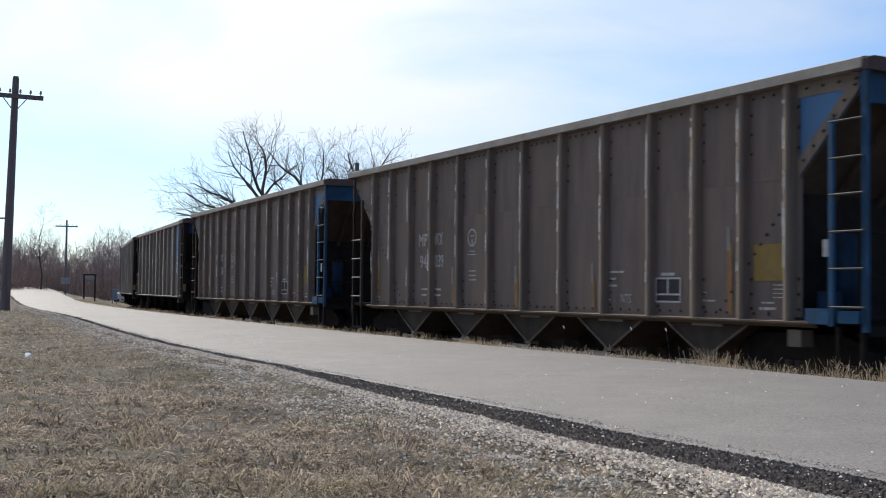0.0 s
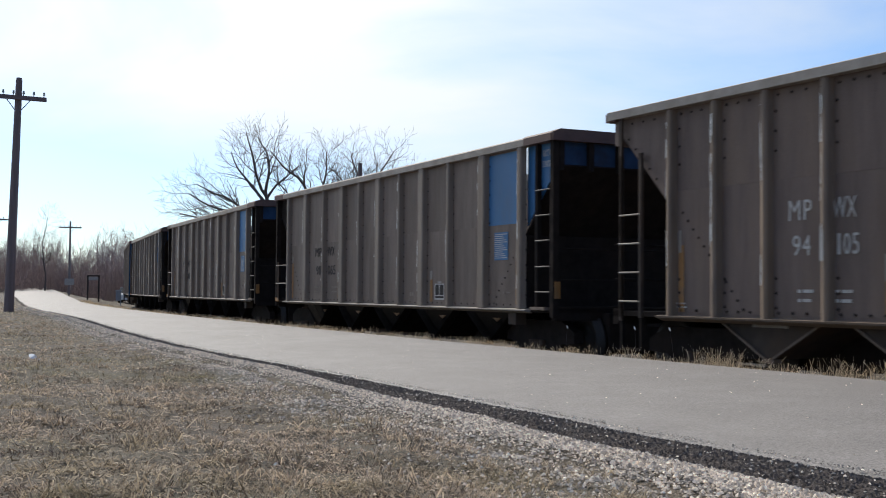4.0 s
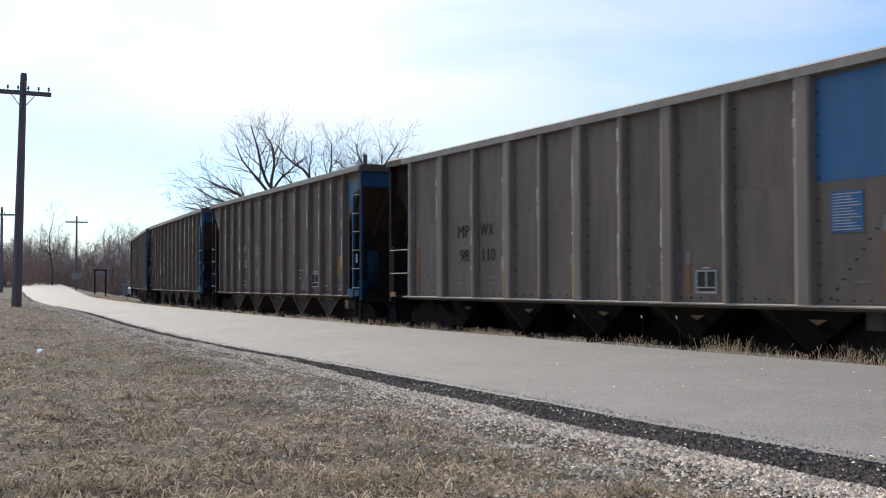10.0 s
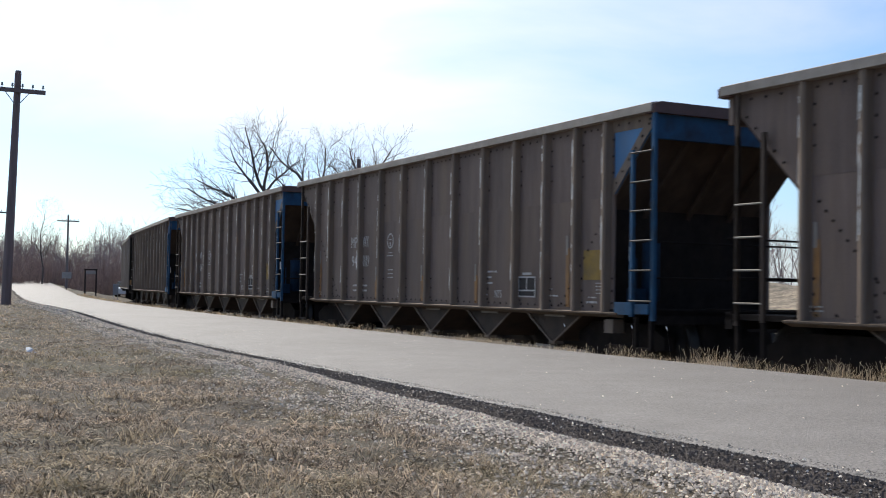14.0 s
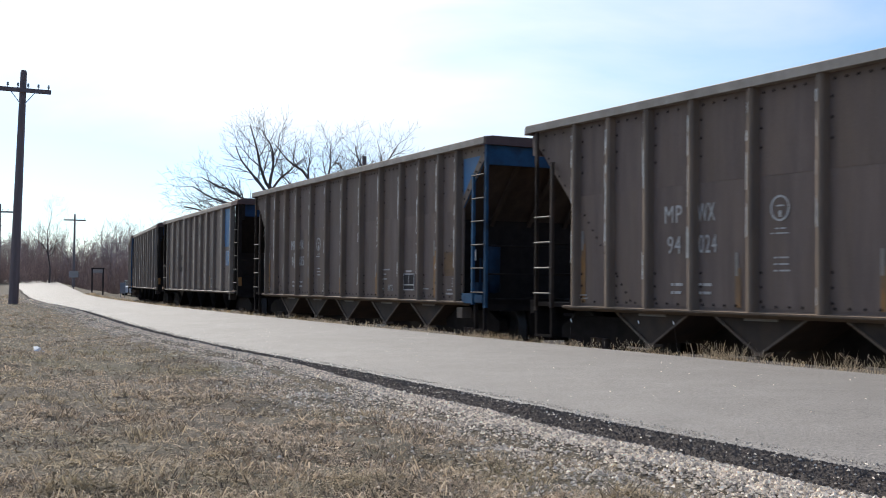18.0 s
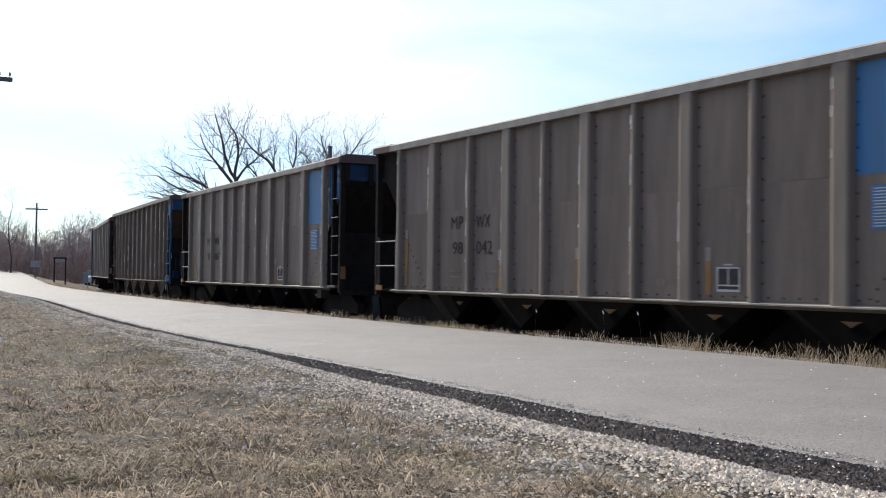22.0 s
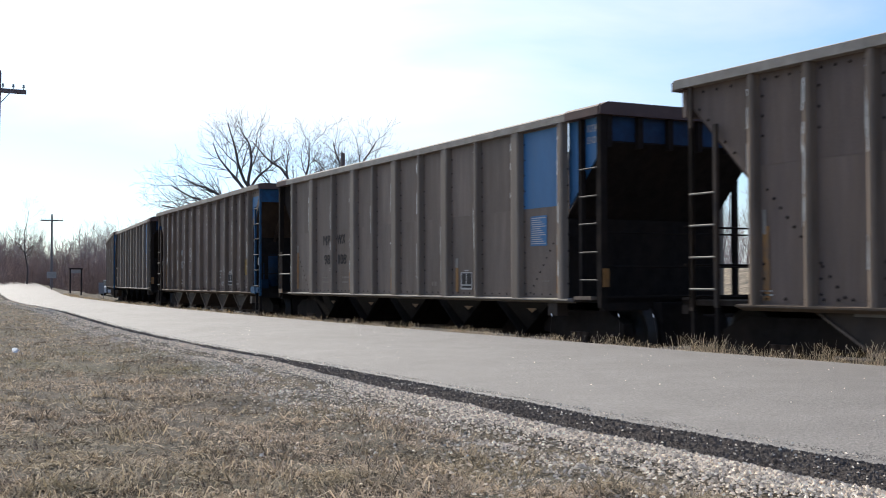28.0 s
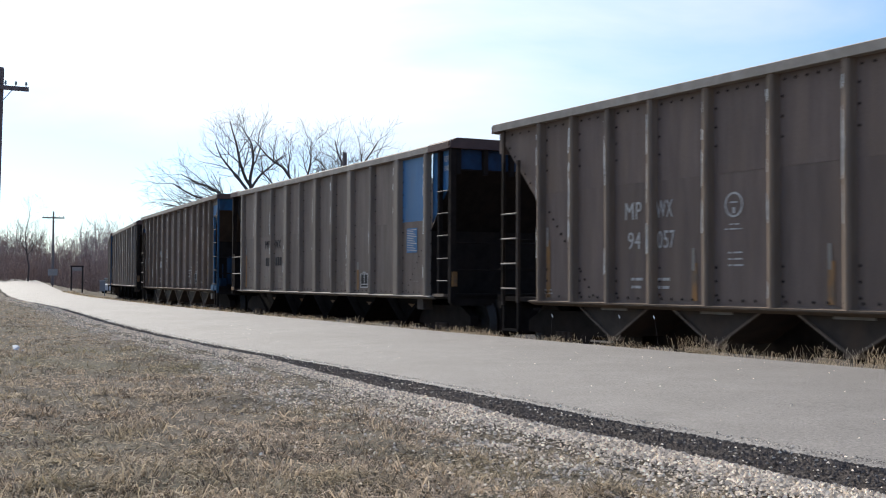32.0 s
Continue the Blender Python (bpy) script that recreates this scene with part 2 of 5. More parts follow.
WOOD = paint("creosoted_wood", (0.175, 0.130, 0.124), 0.8, vary=0.25, scale=8.0, streak=12.0, dirt=(0.19, 0.14, 0.125), dirt_amount=0.5)
TIEWOOD = paint("tie_wood", (0.10, 0.085, 0.075), 0.85, vary=0.25, scale=9.0, rnd=0.2)
ASPHALT = paint("worn_asphalt", (0.208, 0.187, 0.170), 0.66, vary=0.12, scale=2.2, dirt=(0.162, 0.146, 0.133), dirt_amount=0.65, dirt_scale=0.5, bump=0.7, fine=75.0, speck=0.34)
EDGE = paint("crumbled_asphalt", (0.088, 0.075, 0.068), 1.0, spec=0.05, vary=0.3, scale=18.0, dirt=(0.09, 0.083, 0.077), dirt_amount=0.6, dirt_scale=9.0, bump=1.0, fine=70.0, speck=0.55)
SOIL = paint("dead_turf", (0.088, 0.069, 0.049), 0.95, vary=0.4, scale=14.0, dirt=(0.085, 0.080, 0.042), dirt_amount=0.6, dirt_scale=0.6, bump=1.0, fine=45.0, speck=0.5)
MATTED = paint("matted_straw", (0.215, 0.170, 0.118), 0.95, vary=0.55, scale=2.2, dirt=(0.07, 0.06, 0.042), dirt_amount=0.85, dirt_scale=0.9, bump=1.0, fine=8.0, speck=0.5)
BALLAST = paint("ballast", (0.065, 0.058, 0.052), 0.95, spec=0.1, vary=0.5, scale=22.0, bump=1.0, fine=30.0, speck=0.4)
CHUNK = paint("asphalt_chunks", (0.118, 0.101, 0.091), 1.0, spec=0.05, vary=0.2, scale=20.0, island=0.35, bump=0.3)
STONE = paint("limestone_gravel", (0.76, 0.655, 0.530), 0.95, spec=0.05, vary=0.2, scale=20.0, island=0.6, bump=0.3)
STONE_BED = paint("limestone_bed", (0.150, 0.126, 0.098), 1.0, spec=0.1, vary=0.4, scale=40.0, dirt=(0.11, 0.095, 0.07), dirt_amount=0.7, dirt_scale=3.0, bump=1.0, fine=60.0, speck=0.5)
STRAW = paint("dead_grass", (0.425, 0.338, 0.252), 0.9, vary=0.32, scale=2.6, dirt=(0.205, 0.186, 0.098), dirt_amount=0.85, dirt_scale=0.7, island=0.75, bump=0, leaf=0.32)
DARKTUFT = paint("brown_tuft", (0.150, 0.112, 0.086), 0.95, vary=0.3, scale=4.0, island=0.6, bump=0, leaf=0.2)
WEED = paint("dry_weed", (0.66, 0.57, 0.44), 0.9, vary=0.2, scale=4.0, island=0.4, bump=0, leaf=0.6)
BARK = paint("bare_bark", (0.105, 0.085, 0.078), 0.9, vary=0.25, scale=6.0, bump=0.4)
# bare brush, lightened so the distance haze is in its colour
BRUSH = paint("winter_brush", (0.30, 0.238, 0.228), 0.95, vary=0.25, scale=0.3, island=0.3, bump=0)
THICKET = paint("red_brown_thicket", (0.28, 0.205, 0.180), 0.95, vary=0.3, scale=0.3, island=0.35, bump=0)
SIGNWHITE = paint("weathered_sign", (0.33, 0.32, 0.30), 0.7, vary=0.15, scale=6.0)
GREYBOX = paint("grey_cabinet", (0.30, 0.32, 0.35), 0.5, vary=0.1, scale=3.0)
CARWHITE = paint("white_car_paint", (0.80, 0.80, 0.80), 0.25, vary=0.03, bump=0)
GLASSY = paint("dark_window", (0.02, 0.022, 0.025), 0.1, vary=0.1, bump=0)
GLAZE = paint("insulator_glass", (0.25, 0.30, 0.30), 0.2, vary=0.1, bump=0)


# ---- mesh tools ----
class Shape:
    """Vertices and faces of one part."""

    def __init__(self):
        self.v, self.f = [], []

    def add(self, verts, faces):
        k = len(self.v)
        self.v.extend(verts)
        self.f.extend([tuple(i + k for i in q) for q in faces])
        return self

    def box(self, x0, x1, y0, y1, z0, z1):
        return self.add([(x0, y0, z0), (x1, y0, z0), (x1, y1, z0), (x0, y1, z0), (x0, y0, z1), (x1, y0, z1), (x1, y1, z1), (x0, y1, z1)],
                        [(0, 3, 2, 1), (4, 5, 6, 7), (0, 1, 5, 4), (1, 2, 6, 5), (2, 3, 7, 6), (3, 0, 4, 7)])

    def plate(self, outline, y0, y1):
        """An outline in x and z, from y0 to y1 thick."""
        n = len(outline)
        vs = [(x, y0, z) for x, z in outline] + [(x, y1, z) for x, z in outline]
        return self.add(vs, [tuple(range(n)), tuple(range(2 * n - 1, n - 1, -1))] + [(i, i + n, (i + 1) % n + n, (i + 1) % n) for i in range(n)])

    def slab(self, outline, x0, x1):
        """An outline in y and z, from x0 to x1 long."""
        n = len(outline)
        vs = [(x0, y, z) for y, z in outline] + [(x1, y, z) for y, z in outline]
        return self.add(vs, [tuple(range(n)), tuple(range(2 * n - 1, n - 1, -1))] + [(i, i + n, (i + 1) % n + n, (i + 1) % n) for i in range(n)])

    def tube(self, a, b, r0, r1=None, n=6, caps=True):
        a, b = Vector(a), Vector(b)
        r1 = r0 if r1 is None else r1
        d = (b - a).normalized()
        u = d.orthogonal().normalized()
        w = d.cross(u)
        vs = []
        for q, r in ((a, r0), (b, r1)):
            for i in range(n):
                t = 2 * math.pi * i / n
                vs.append(tuple(q + (u * math.cos(t) + w * math.sin(t)) * r))
        fs = [(i, (i + 1) % n, (i + 1) % n + n, i + n) for i in range(n)]
        if caps:
            fs += [tuple(range(n - 1, -1, -1)), tuple(range(n, 2 * n))]
        return self.add(vs, fs)

    def lathe(self, rings, n=20, axis="y"):
        """Rings of (place along the axis, radius)."""
        k = len(rings)
        vs = []
        for c, r in rings:
            for i in range(n):
                t = 2 * math.pi * i / n
                p, q = r * math.cos(t), r * math.sin(t)
                vs.append({"y": (p, c, q), "x": (c, p, q), "z": (p, q, c)}[axis])
        fs = [(j * n + i, j * n + (i + 1) % n, (j + 1) * n + (i + 1) % n, (j + 1) * n + i) for j in range(k - 1) for i in range(n)]
        fs += [tuple(range(n)), tuple(range((k - 1) * n, k * n))]
        return self.add(vs, fs)

    def mesh(self, name, soft=False):
        me = bpy.data.meshes.new(name)
        me.from_pydata(self.v, [], self.f)
        if soft:
            me.shade_smooth()
        me.update()
        return me


def part(name, shape, material, parent, label="", at=None, soft=False):
    ob = new(name, shape.mesh(name, soft) if isinstance(shape, Shape) else shape)
    if not ob.data.materials:
        ob.data.materials.append(material)
    ob.parent = parent
    if at is not None:
        ob.matrix_basis = at
    return tagged(ob, label)


def thing(name, label, category, group="", at=None):
    ob = new(name)
    ob.empty_display_size = 0.3
    if at is not None:
        ob.matrix_basis = at
    return tagged(ob, label, category, group)


def single(name, shape, material, label, category="", group="", kind="", soft=False):
    ob = new(name, shape.mesh(name, soft))
    ob.data.materials.append(material)
    return tagged(ob, label, category, group, kind)


# ---- ground, road, track ----
def rise(s):
    return 0.86 * smooth(-62, -132, s) if s < 0 else 0.0


def narrowing(s):
    """The lane is a little narrower farther back."""
    return 1.0 - 0.03 * smooth(14, 9, s) - 0.235 * smooth(9, -12, s) + 0.02 * smooth(12.5, 15, s)


def edge_share(s):
    """The crumbled edge is broad near the bend and thin farther back."""
    return 0.36 + 0.34 * smooth(8.5, 12, s) + 0.12 * smooth(13, 16, s)


def verge(s):
    """Where the crumbled edge ends, across the lane."""
    return 6.38 + 0.50 * edge_share(s)


def gravel_share(s):
    return (0.42 + 0.26 * smooth(8.0, 15.0, s)) * (1 + 0.35 * noise.noise((s * 0.7, 4, 0)) + 0.25 * noise.noise((s * 2.1, 1, 0)))


def ground_z(x, y):
    s, off = arc_of(x, y)
    # only the lane climbs; the ground towards the tracks stays low
    lane_side = 2.13 + 0.0021 * max(0.0, -52 - s) ** 2
    climb = smooth(lane_side - 3.0, lane_side - 0.3, off) if s < -52 else 1.0
    near = rise(s) * climb - 0.55 * smooth(-66, -90, s) * (1 - climb)
    if off > 2.38:
        lane = 2.13 + max(0.0, off - lane_side) / (narrowing(s) * (1 + 0.012 * max(0.0, -40 - s)))
        bumps = (0.035 * noise.noise((x * 0.5, y * 0.5, 0)) + 0.034 * noise.noise((x * 2.6, y * 2.6, 5)) + 0.018 * noise.noise((x * 5.2, y * 5.2, 2))) * smooth(-75, -35, s)
        deep = 0.045 + 0.055 * smooth(8, 13, s)
        return near - deep - 0.1 * smooth(-60, -90, s) + (deep - 0.02 * smooth(9.0, 7.0, lane) + bumps) * smooth(verge(s) + 0.02, verge(s) + 0.7, lane) + 0.06 * smooth(7.6, 10, lane)
    low = -0.86
    off -= spiral(s)
    if off > 0.5:
        return low + (near - 0.03 - low) * smooth(0.6, 2.3, off)
    far = -off - 3.4
    up = smooth(4.5, 10.0, far) * (0.5 + near)
    mound = 0.95 * math.exp(-((far - 16) / 6.0) ** 2) * (0.65 + 0.5 * noise.noise((s * 0.09, far * 0.06, 3)))
    return low + up + mound + 0.12 * noise.noise((x * 0.25, y * 0.25, 1)) * smooth(1.5, 6, far)


def strip(name, s0, s1, ds, rows, material, label, kind="structure", path=None):
    """A ribbon along the curve; rows of (offset, height)."""
    sh = Shape()
    n = int(round((s1 - s0) / ds))
    k = len(rows)
    for i in range(n + 1):
        s = s0 + (s1 - s0) * i / n
        for off, z in rows:
            p = (path or on_track)(s, off)
            sh.v.append((p.x, p.y, z + (rise(s) if path else 0.0)))
    for i in range(n):
        for j in range(k - 1):
            sh.f.append((i * k + j, (i + 1) * k + j, (i + 1) * k + j + 1, i * k + j + 1))
    return single(name, sh, material, label, kind=kind)


def road_path(s, off):
    """The road leaves the railway's curve to the left where it climbs."""
    bend = max(0.0, -52 - s)
    out = 2.13 + (off - 2.13) * narrowing(s)
    return on_arc(s, out + 0.0021 * bend * bend + (out - 2.13) * 0.012 * max(0.0, -40 - s))


def ground_sheet():
    sh = Shape()
    # s lines and offset lines, finer near the camera
    ss = sorted(set([-700, -500, -380, -300, -260, -230] + list(range(-210, -60, 10)) + list(range(-60, -14, 2)) + [-14 + 0.2 * i for i in range(100)] + [6 + 0.08 * i for i in range(150)] + list(range(18, 60, 2)) + list(range(60, 300, 20)) + [340, 420]))
    offs = [-330, -260, -200, -150, -110, -85, -65, -50, -42, -36, -32, -29, -26, -23.5, -21, -19, -17, -15, -13, -11, -9.5, -8.2, -7, -6, -5, -4.4,
            -3, -1.6, -0.3, 0.5, 0.8, 1.1, 1.4, 1.7, 1.9, 2.0, 2.3, 4.5, 5.4, 5.7, 6.0, 6.3, 6.6, 6.9, 7.1, 7.3, 7.5, 7.7, 7.9, 8.2, 8.6, 9, 9.5, 10, 10.6, 11.3, 12, 13, 14, 15.5, 17, 19, 21, 26, 33, 42, 55, 75, 110, 160, 240, 350, 500]
    offs = sorted(set(offs + [2.15, 2.45] + [round(6.0 + 0.08 * i, 2) for i in range(70)] + [round(11.6 + 0.15 * i, 2) for i in range(14)]))
    k = len(offs)
    for s in ss:
        for off in offs:
            p = on_arc(s, off)
            sh.v.append((p.x, p.y, ground_z(p.x, p.y)))
    for i in range(len(ss) - 1):
        for j in range(k - 1):
            sh.f.append((i * k + j, (i + 1) * k + j, (i + 1) * k + j + 1, i * k + j + 1))
    ob = single("ground", sh, SOIL, "dead straw-coloured winter turf with olive patches", kind="structure", soft=True)
    return ob


ground_sheet()
plain = Shape()
plain.add([(-2600, -2600, -1.4), (2600, -2600, -1.4), (2600, 2600, -1.4), (-2600, 2600, -1.4)], [(0, 1, 2, 3)])
single("ground_beyond", plain, SOIL, "flat dead winter fields reaching to the horizon", kind="structure")
strip("road", -215, 120, 1.5, [(2.36, -0.05), (2.44, 0.0), (3.2, 0.03), (4.3, 0.045), (5.4, 0.03), (6.33, 0.0), (6.40, -0.02), (6.42, -0.08)], ASPHALT,
      "pale worn asphalt lane curving beside the railway", path=road_path)
EDGE_ROWS = [(0.0, -0.012), (0.24, -0.006), (0.53, -0.02), (0.86, -0.05), (1.0, -0.09)]


def edge_path(s, k):
    """Across the crumbled edge, from 0 at the lane to 1 at the verge, with a ragged outer line."""
    wave = (0.05 * noise.noise((s * 1.3, 0, 3)) + 0.03 * noise.noise((s * 4.1, 0, 8))) * (1 if k > 0.5 else 0.6)
    return road_path(s, 6.38 + 0.50 * edge_share(s) * k + wave)


def gravel_path(s, k):
    return road_path(s, verge(s) - 0.08 + k * (gravel_share(s) + 0.1))


strip("road_edge", -90, 60, 0.15, EDGE_ROWS, EDGE, "dark crumbled asphalt edge of the lane", path=edge_path)
strip("gravel_verge", -24.0, 40, 0.25, [(0.0, -0.10), (0.10, -0.035), (0.35, 0.0), (0.7, -0.02), (1.0, -0.12)], STONE_BED, "bed of pale crushed limestone beside the lane", path=gravel_path)
# dark bed runs on past the far rail to cover sunlit ground
strip("ballast_bed", -320, 260, 4, [(0.75, -0.90), (-0.1, RAIL - 0.20), (-0.45, RAIL - 0.17), (-2.75, RAIL - 0.17), (-3.1, RAIL - 0.20), (-4.0, -0.84), (-7.6, -0.81), (-8.6, -0.95)], BALLAST,
      "grey stone ballast under the railway")
for side in (-1, 1):
    c = -HALF + side * 0.7535
    strip("rail", -320, 260, 2, [(c - 0.07, RAIL - 0.165), (c - 0.012, RAIL - 0.14), (c - 0.012, RAIL - 0.04), (c - 0.036, RAIL - 0.03), (c - 0.036, RAIL),
                                 (c + 0.036, RAIL), (c + 0.036, RAIL - 0.03), (c + 0.012, RAIL - 0.04), (c + 0.012, RAIL - 0.14), (c + 0.07, RAIL - 0.165)],
          RAILMAT, "worn steel rail on wooden ties")


def straw_bank():
    """A low bank of pale matted straw beyond the tracks."""
    sh = Shape()
    k = 15
    for i in range(91):
        s = -70 + i * 1.4
        for j in range(k):
            far = 9.0 + j * 1.0
            p = on_arc(s, -3.4 - far)
            h = math.sin(math.pi * j / (k - 1)) ** 0.7 * (0.75 + 0.5 * noise.noise((s * 0.12, far * 0.2, 3)) + 0.22 * noise.noise((s * 0.9, far * 0.9, 6)))
            sh.v.append((p.x, p.y, ground_z(p.x, p.y) + h * 0.9 - 0.04))
    for i in range(90):
        for j in range(k - 1):
            sh.f.append((i * k + j, (i + 1) * k + j, (i + 1) * k + j + 1, i * k + j + 1))
    single("ground_bank", sh, MATTED, "low bank of pale matted straw beyond the tracks", kind="structure", soft=True)


straw_bank()


# ---- the train ----
CAR_STEP = 16.18
WHEEL_R = 0.457


def place_at(t):
    """How far along the curve the first car's middle stands at t seconds."""
    return 2.711 + 6.56581 * t + 0.005016 * t ** 2 + 0.00030304 * t ** 3 - 0.0000070992 * t ** 4


def car_pose(s):
    p, a = on_track(s, -HALF), track_heading(s)
    return pose(p.x, p.y, RAIL, 0, 0, math.degrees(a))


def wheelset_mesh():
    sh = Shape()
    for g in (-1, 1):
        rings = [(g * 0.64, 0.20), (g * 0.66, 0.49), (g * 0.69, 0.485), (g * 0.70, WHEEL_R), (g * 0.80, WHEEL_R - 0.006), (g * 0.80, 0.39), (g * 0.76, 0.37), (g * 0.75, 0.16), (g * 0.81, 0.14), (g * 0.81, 0.085)]
        sh.lathe(rings, 24)
        sh.lathe([(g * 0.81, 0.075), (g * 1.06, 0.075)], 12)
        for i in range(3):
            t = i * 2.0944
            sh.tube((0.05 * math.cos(t), g * 1.05, 0.05 * math.sin(t)), (0.05 * math.cos(t), g * 1.085, 0.05 * math.sin(t)), 0.014, n=6)
    sh.lathe([(-0.66, 0.085), (0.66, 0.085)], 12)
    return sh


WHEELSETS = []


def truck(car, x):
    """A two-axle truck: bolster, cast side frames with springs and bearing caps, keyed wheelsets."""
    tr = part("truck", Shape().box(-0.2, 0.2, -0.95, 0.95, 0.42, 0.72), BLACK, car, "black cast-steel truck", at=pose(x, 0, 0))
    for g in (-1, 1):
        y0, y1 = g * 0.93, g * 1.09
        fr = Shape()
        fr.plate([(-1.10, 0.60), (-1.10, 0.42), (-0.72, 0.40), (-0.42, 0.20), (0.42, 0.20), (0.72, 0.40), (1.10, 0.42), (1.10, 0.60), (0.70, 0.78), (-0.70, 0.78)], min(y0, y1), max(y0, y1))
        part("side_frame", fr, BLACK, tr)
        sp = Shape()
        for dx in (-0.16, 0.0, 0.16):
            sp.lathe([(0.25, 0.055), (0.29, 0.062), (0.33, 0.055), (0.37, 0.062), (0.41, 0.055), (0.45, 0.062)], 10, "z")
            sp.v[-60:] = [(a + dx, b + g * 1.12, c) for a, b, c in sp.v[-60:]]
        part("spring_nest", sp, RUST_DARK, tr)
    # added solid black box hides sunlit ground behind the truck; the tube is a rod
    part("brake_rigging", Shape().box(-1.0, 1.0, -0.55, 0.55, 0.24, 0.62).tube((-1.15, -0.62, 0.4), (1.15, -0.62, 0.36), 0.03), BLACK, tr)
    for dx in (-0.89, 0.89):
        ws = part("wheelset", WHEELSET_MESH, WHEEL, tr, "", at=pose(dx, 0, WHEEL_R))
        WHEELSETS.append((ws, dx))
    return tr


WHEELSET_MESH = wheelset_mesh().mesh("wheelset", True)
WHEELSET_MESH.materials.append(WHEEL)


def ladder(car, x0, x1, z0, z1, y, material, rung_mat, steps, label):
    ld = part("ladder", Shape().box(x0 - 0.03, x0 + 0.03, y - 0.02, y + 0.03, z0, z1), material, car, label)
    part("stile", Shape().box(x1 - 0.03, x1 + 0.03, y - 0.02, y + 0.03, z0, z1), material, ld)
    for z in steps:
        r = Shape().tube((x0, y - 0.035, z), (x1, y - 0.035, z), 0.013, n=6)
        part("rung", r, rung_mat, ld)
    return ld


def coupler(car, g, L):
    sh = Shape()
    sh.box(g * (L - 0.9) if g > 0 else -L - 0.0, g * L if g > 0 else -(L - 0.9), -0.09, 0.09, 0.78, 0.96)
    x = g * (L + 0.02)
    sh.box(min(x, x + g * 0.36), max(x, x + g * 0.36), -0.12, 0.10, 0.72, 1.02)
    sh.tube((x + g * 0.2, 0.3, 0.75), (x + g * 0.36, 0.32, 0.45), 0.03, n=6)
    sh.tube((x + g * 0.2, 0.05, 1.0), (x + g * 0.05, -0.9, 1.03), 0.015, n=5)
    # black box added under the coupler to block the sunlit ground beyond
    part("draft_gear", Shape().box(min(g * 6.95, g * 7.35), max(g * 6.95, g * 7.35), -0.62, 0.62, 0.30, 0.92), BLACK, car)
    return part("coupler", sh, BLACK, car, "knuckle coupler with air hose and lift rod")


def rivets(points, y, r=0.02):
    sh = Shape()
    for x, z in points:
        sh.add([(x - r, y, z), (x, y, z + r), (x + r, y, z), (x, y, z - r), (x, y - 0.014, z)], [(0, 4, 1), (1, 4, 2), (2, 4, 3), (3, 4, 0)])
    return sh


def rows_between(a, b, step):
    n = max(1, int(math.hypot(b[0] - a[0], b[1] - a[1]) / step))
    return [(a[0] + (b[0] - a[0]) * i / n, a[1] + (b[1] - a[1]) * i / n) for i in range(n + 1)]


RIBS_A = [0.12 + x for x in (-6.16, -5.28, -4.38, -3.42, -2.30, -1.15, 0.0, 1.15, 2.30, 3.42, 4.38, 5.28, 6.08)]
RIBS_B = [-6.10, -4.75, -3.42, -2.20, -1.12, -0.02, 1.12, 2.20, 3.40, 4.75, 6.10]


def hopper_rib(x, y, z0, z1, w, d, g):
    """A hat-section post standing d proud of the side, with bevelled edges."""
    a, b = w / 2, w / 2 - 0.02
    out = [(x - a, 0), (x - b, d - 0.022), (x - b + 0.05, d), (x + b - 0.03, d), (x + b, d - 0.02), (x + a, 0)]
    n = len(out)
    vs = [(q, y + g * e, z) for z in (z0, z1) for q, e in out]
    return Shape().add(vs, [(i, (i + 1) % n, (i + 1) % n + n, i + n) for i in range(n)] + [tuple(range(n)), tuple(range(n, 2 * n))])


def rib_glints(ribs, y, z0, z1, d, half, seed, many):
    """Scraped streaks down the posts' rear corners, near-white to paint the sun's glint there."""
    rnd = random.Random(seed)
    sh = Shape()
    for x in ribs:
        w = half(x)
        for _ in range(rnd.randint(many // 2, many)):
            z = z0 + (z1 - z0) * rnd.random() ** 0.7
            h = rnd.uniform(0.05, 0.42)
            u = x - w + rnd.uniform(0.028, 0.05)
            t = rnd.uniform(0.010, 0.028)
            sh.add([(u, y - d - 0.002, z), (u + t, y - d - 0.002, z + 0.02), (u + t, y - d - 0.002, min(z1, z + h)), (u + t * 0.3, y - d - 0.002, min(z1, z + h * 1.2))], [(0, 1, 2, 3)])
    return sh


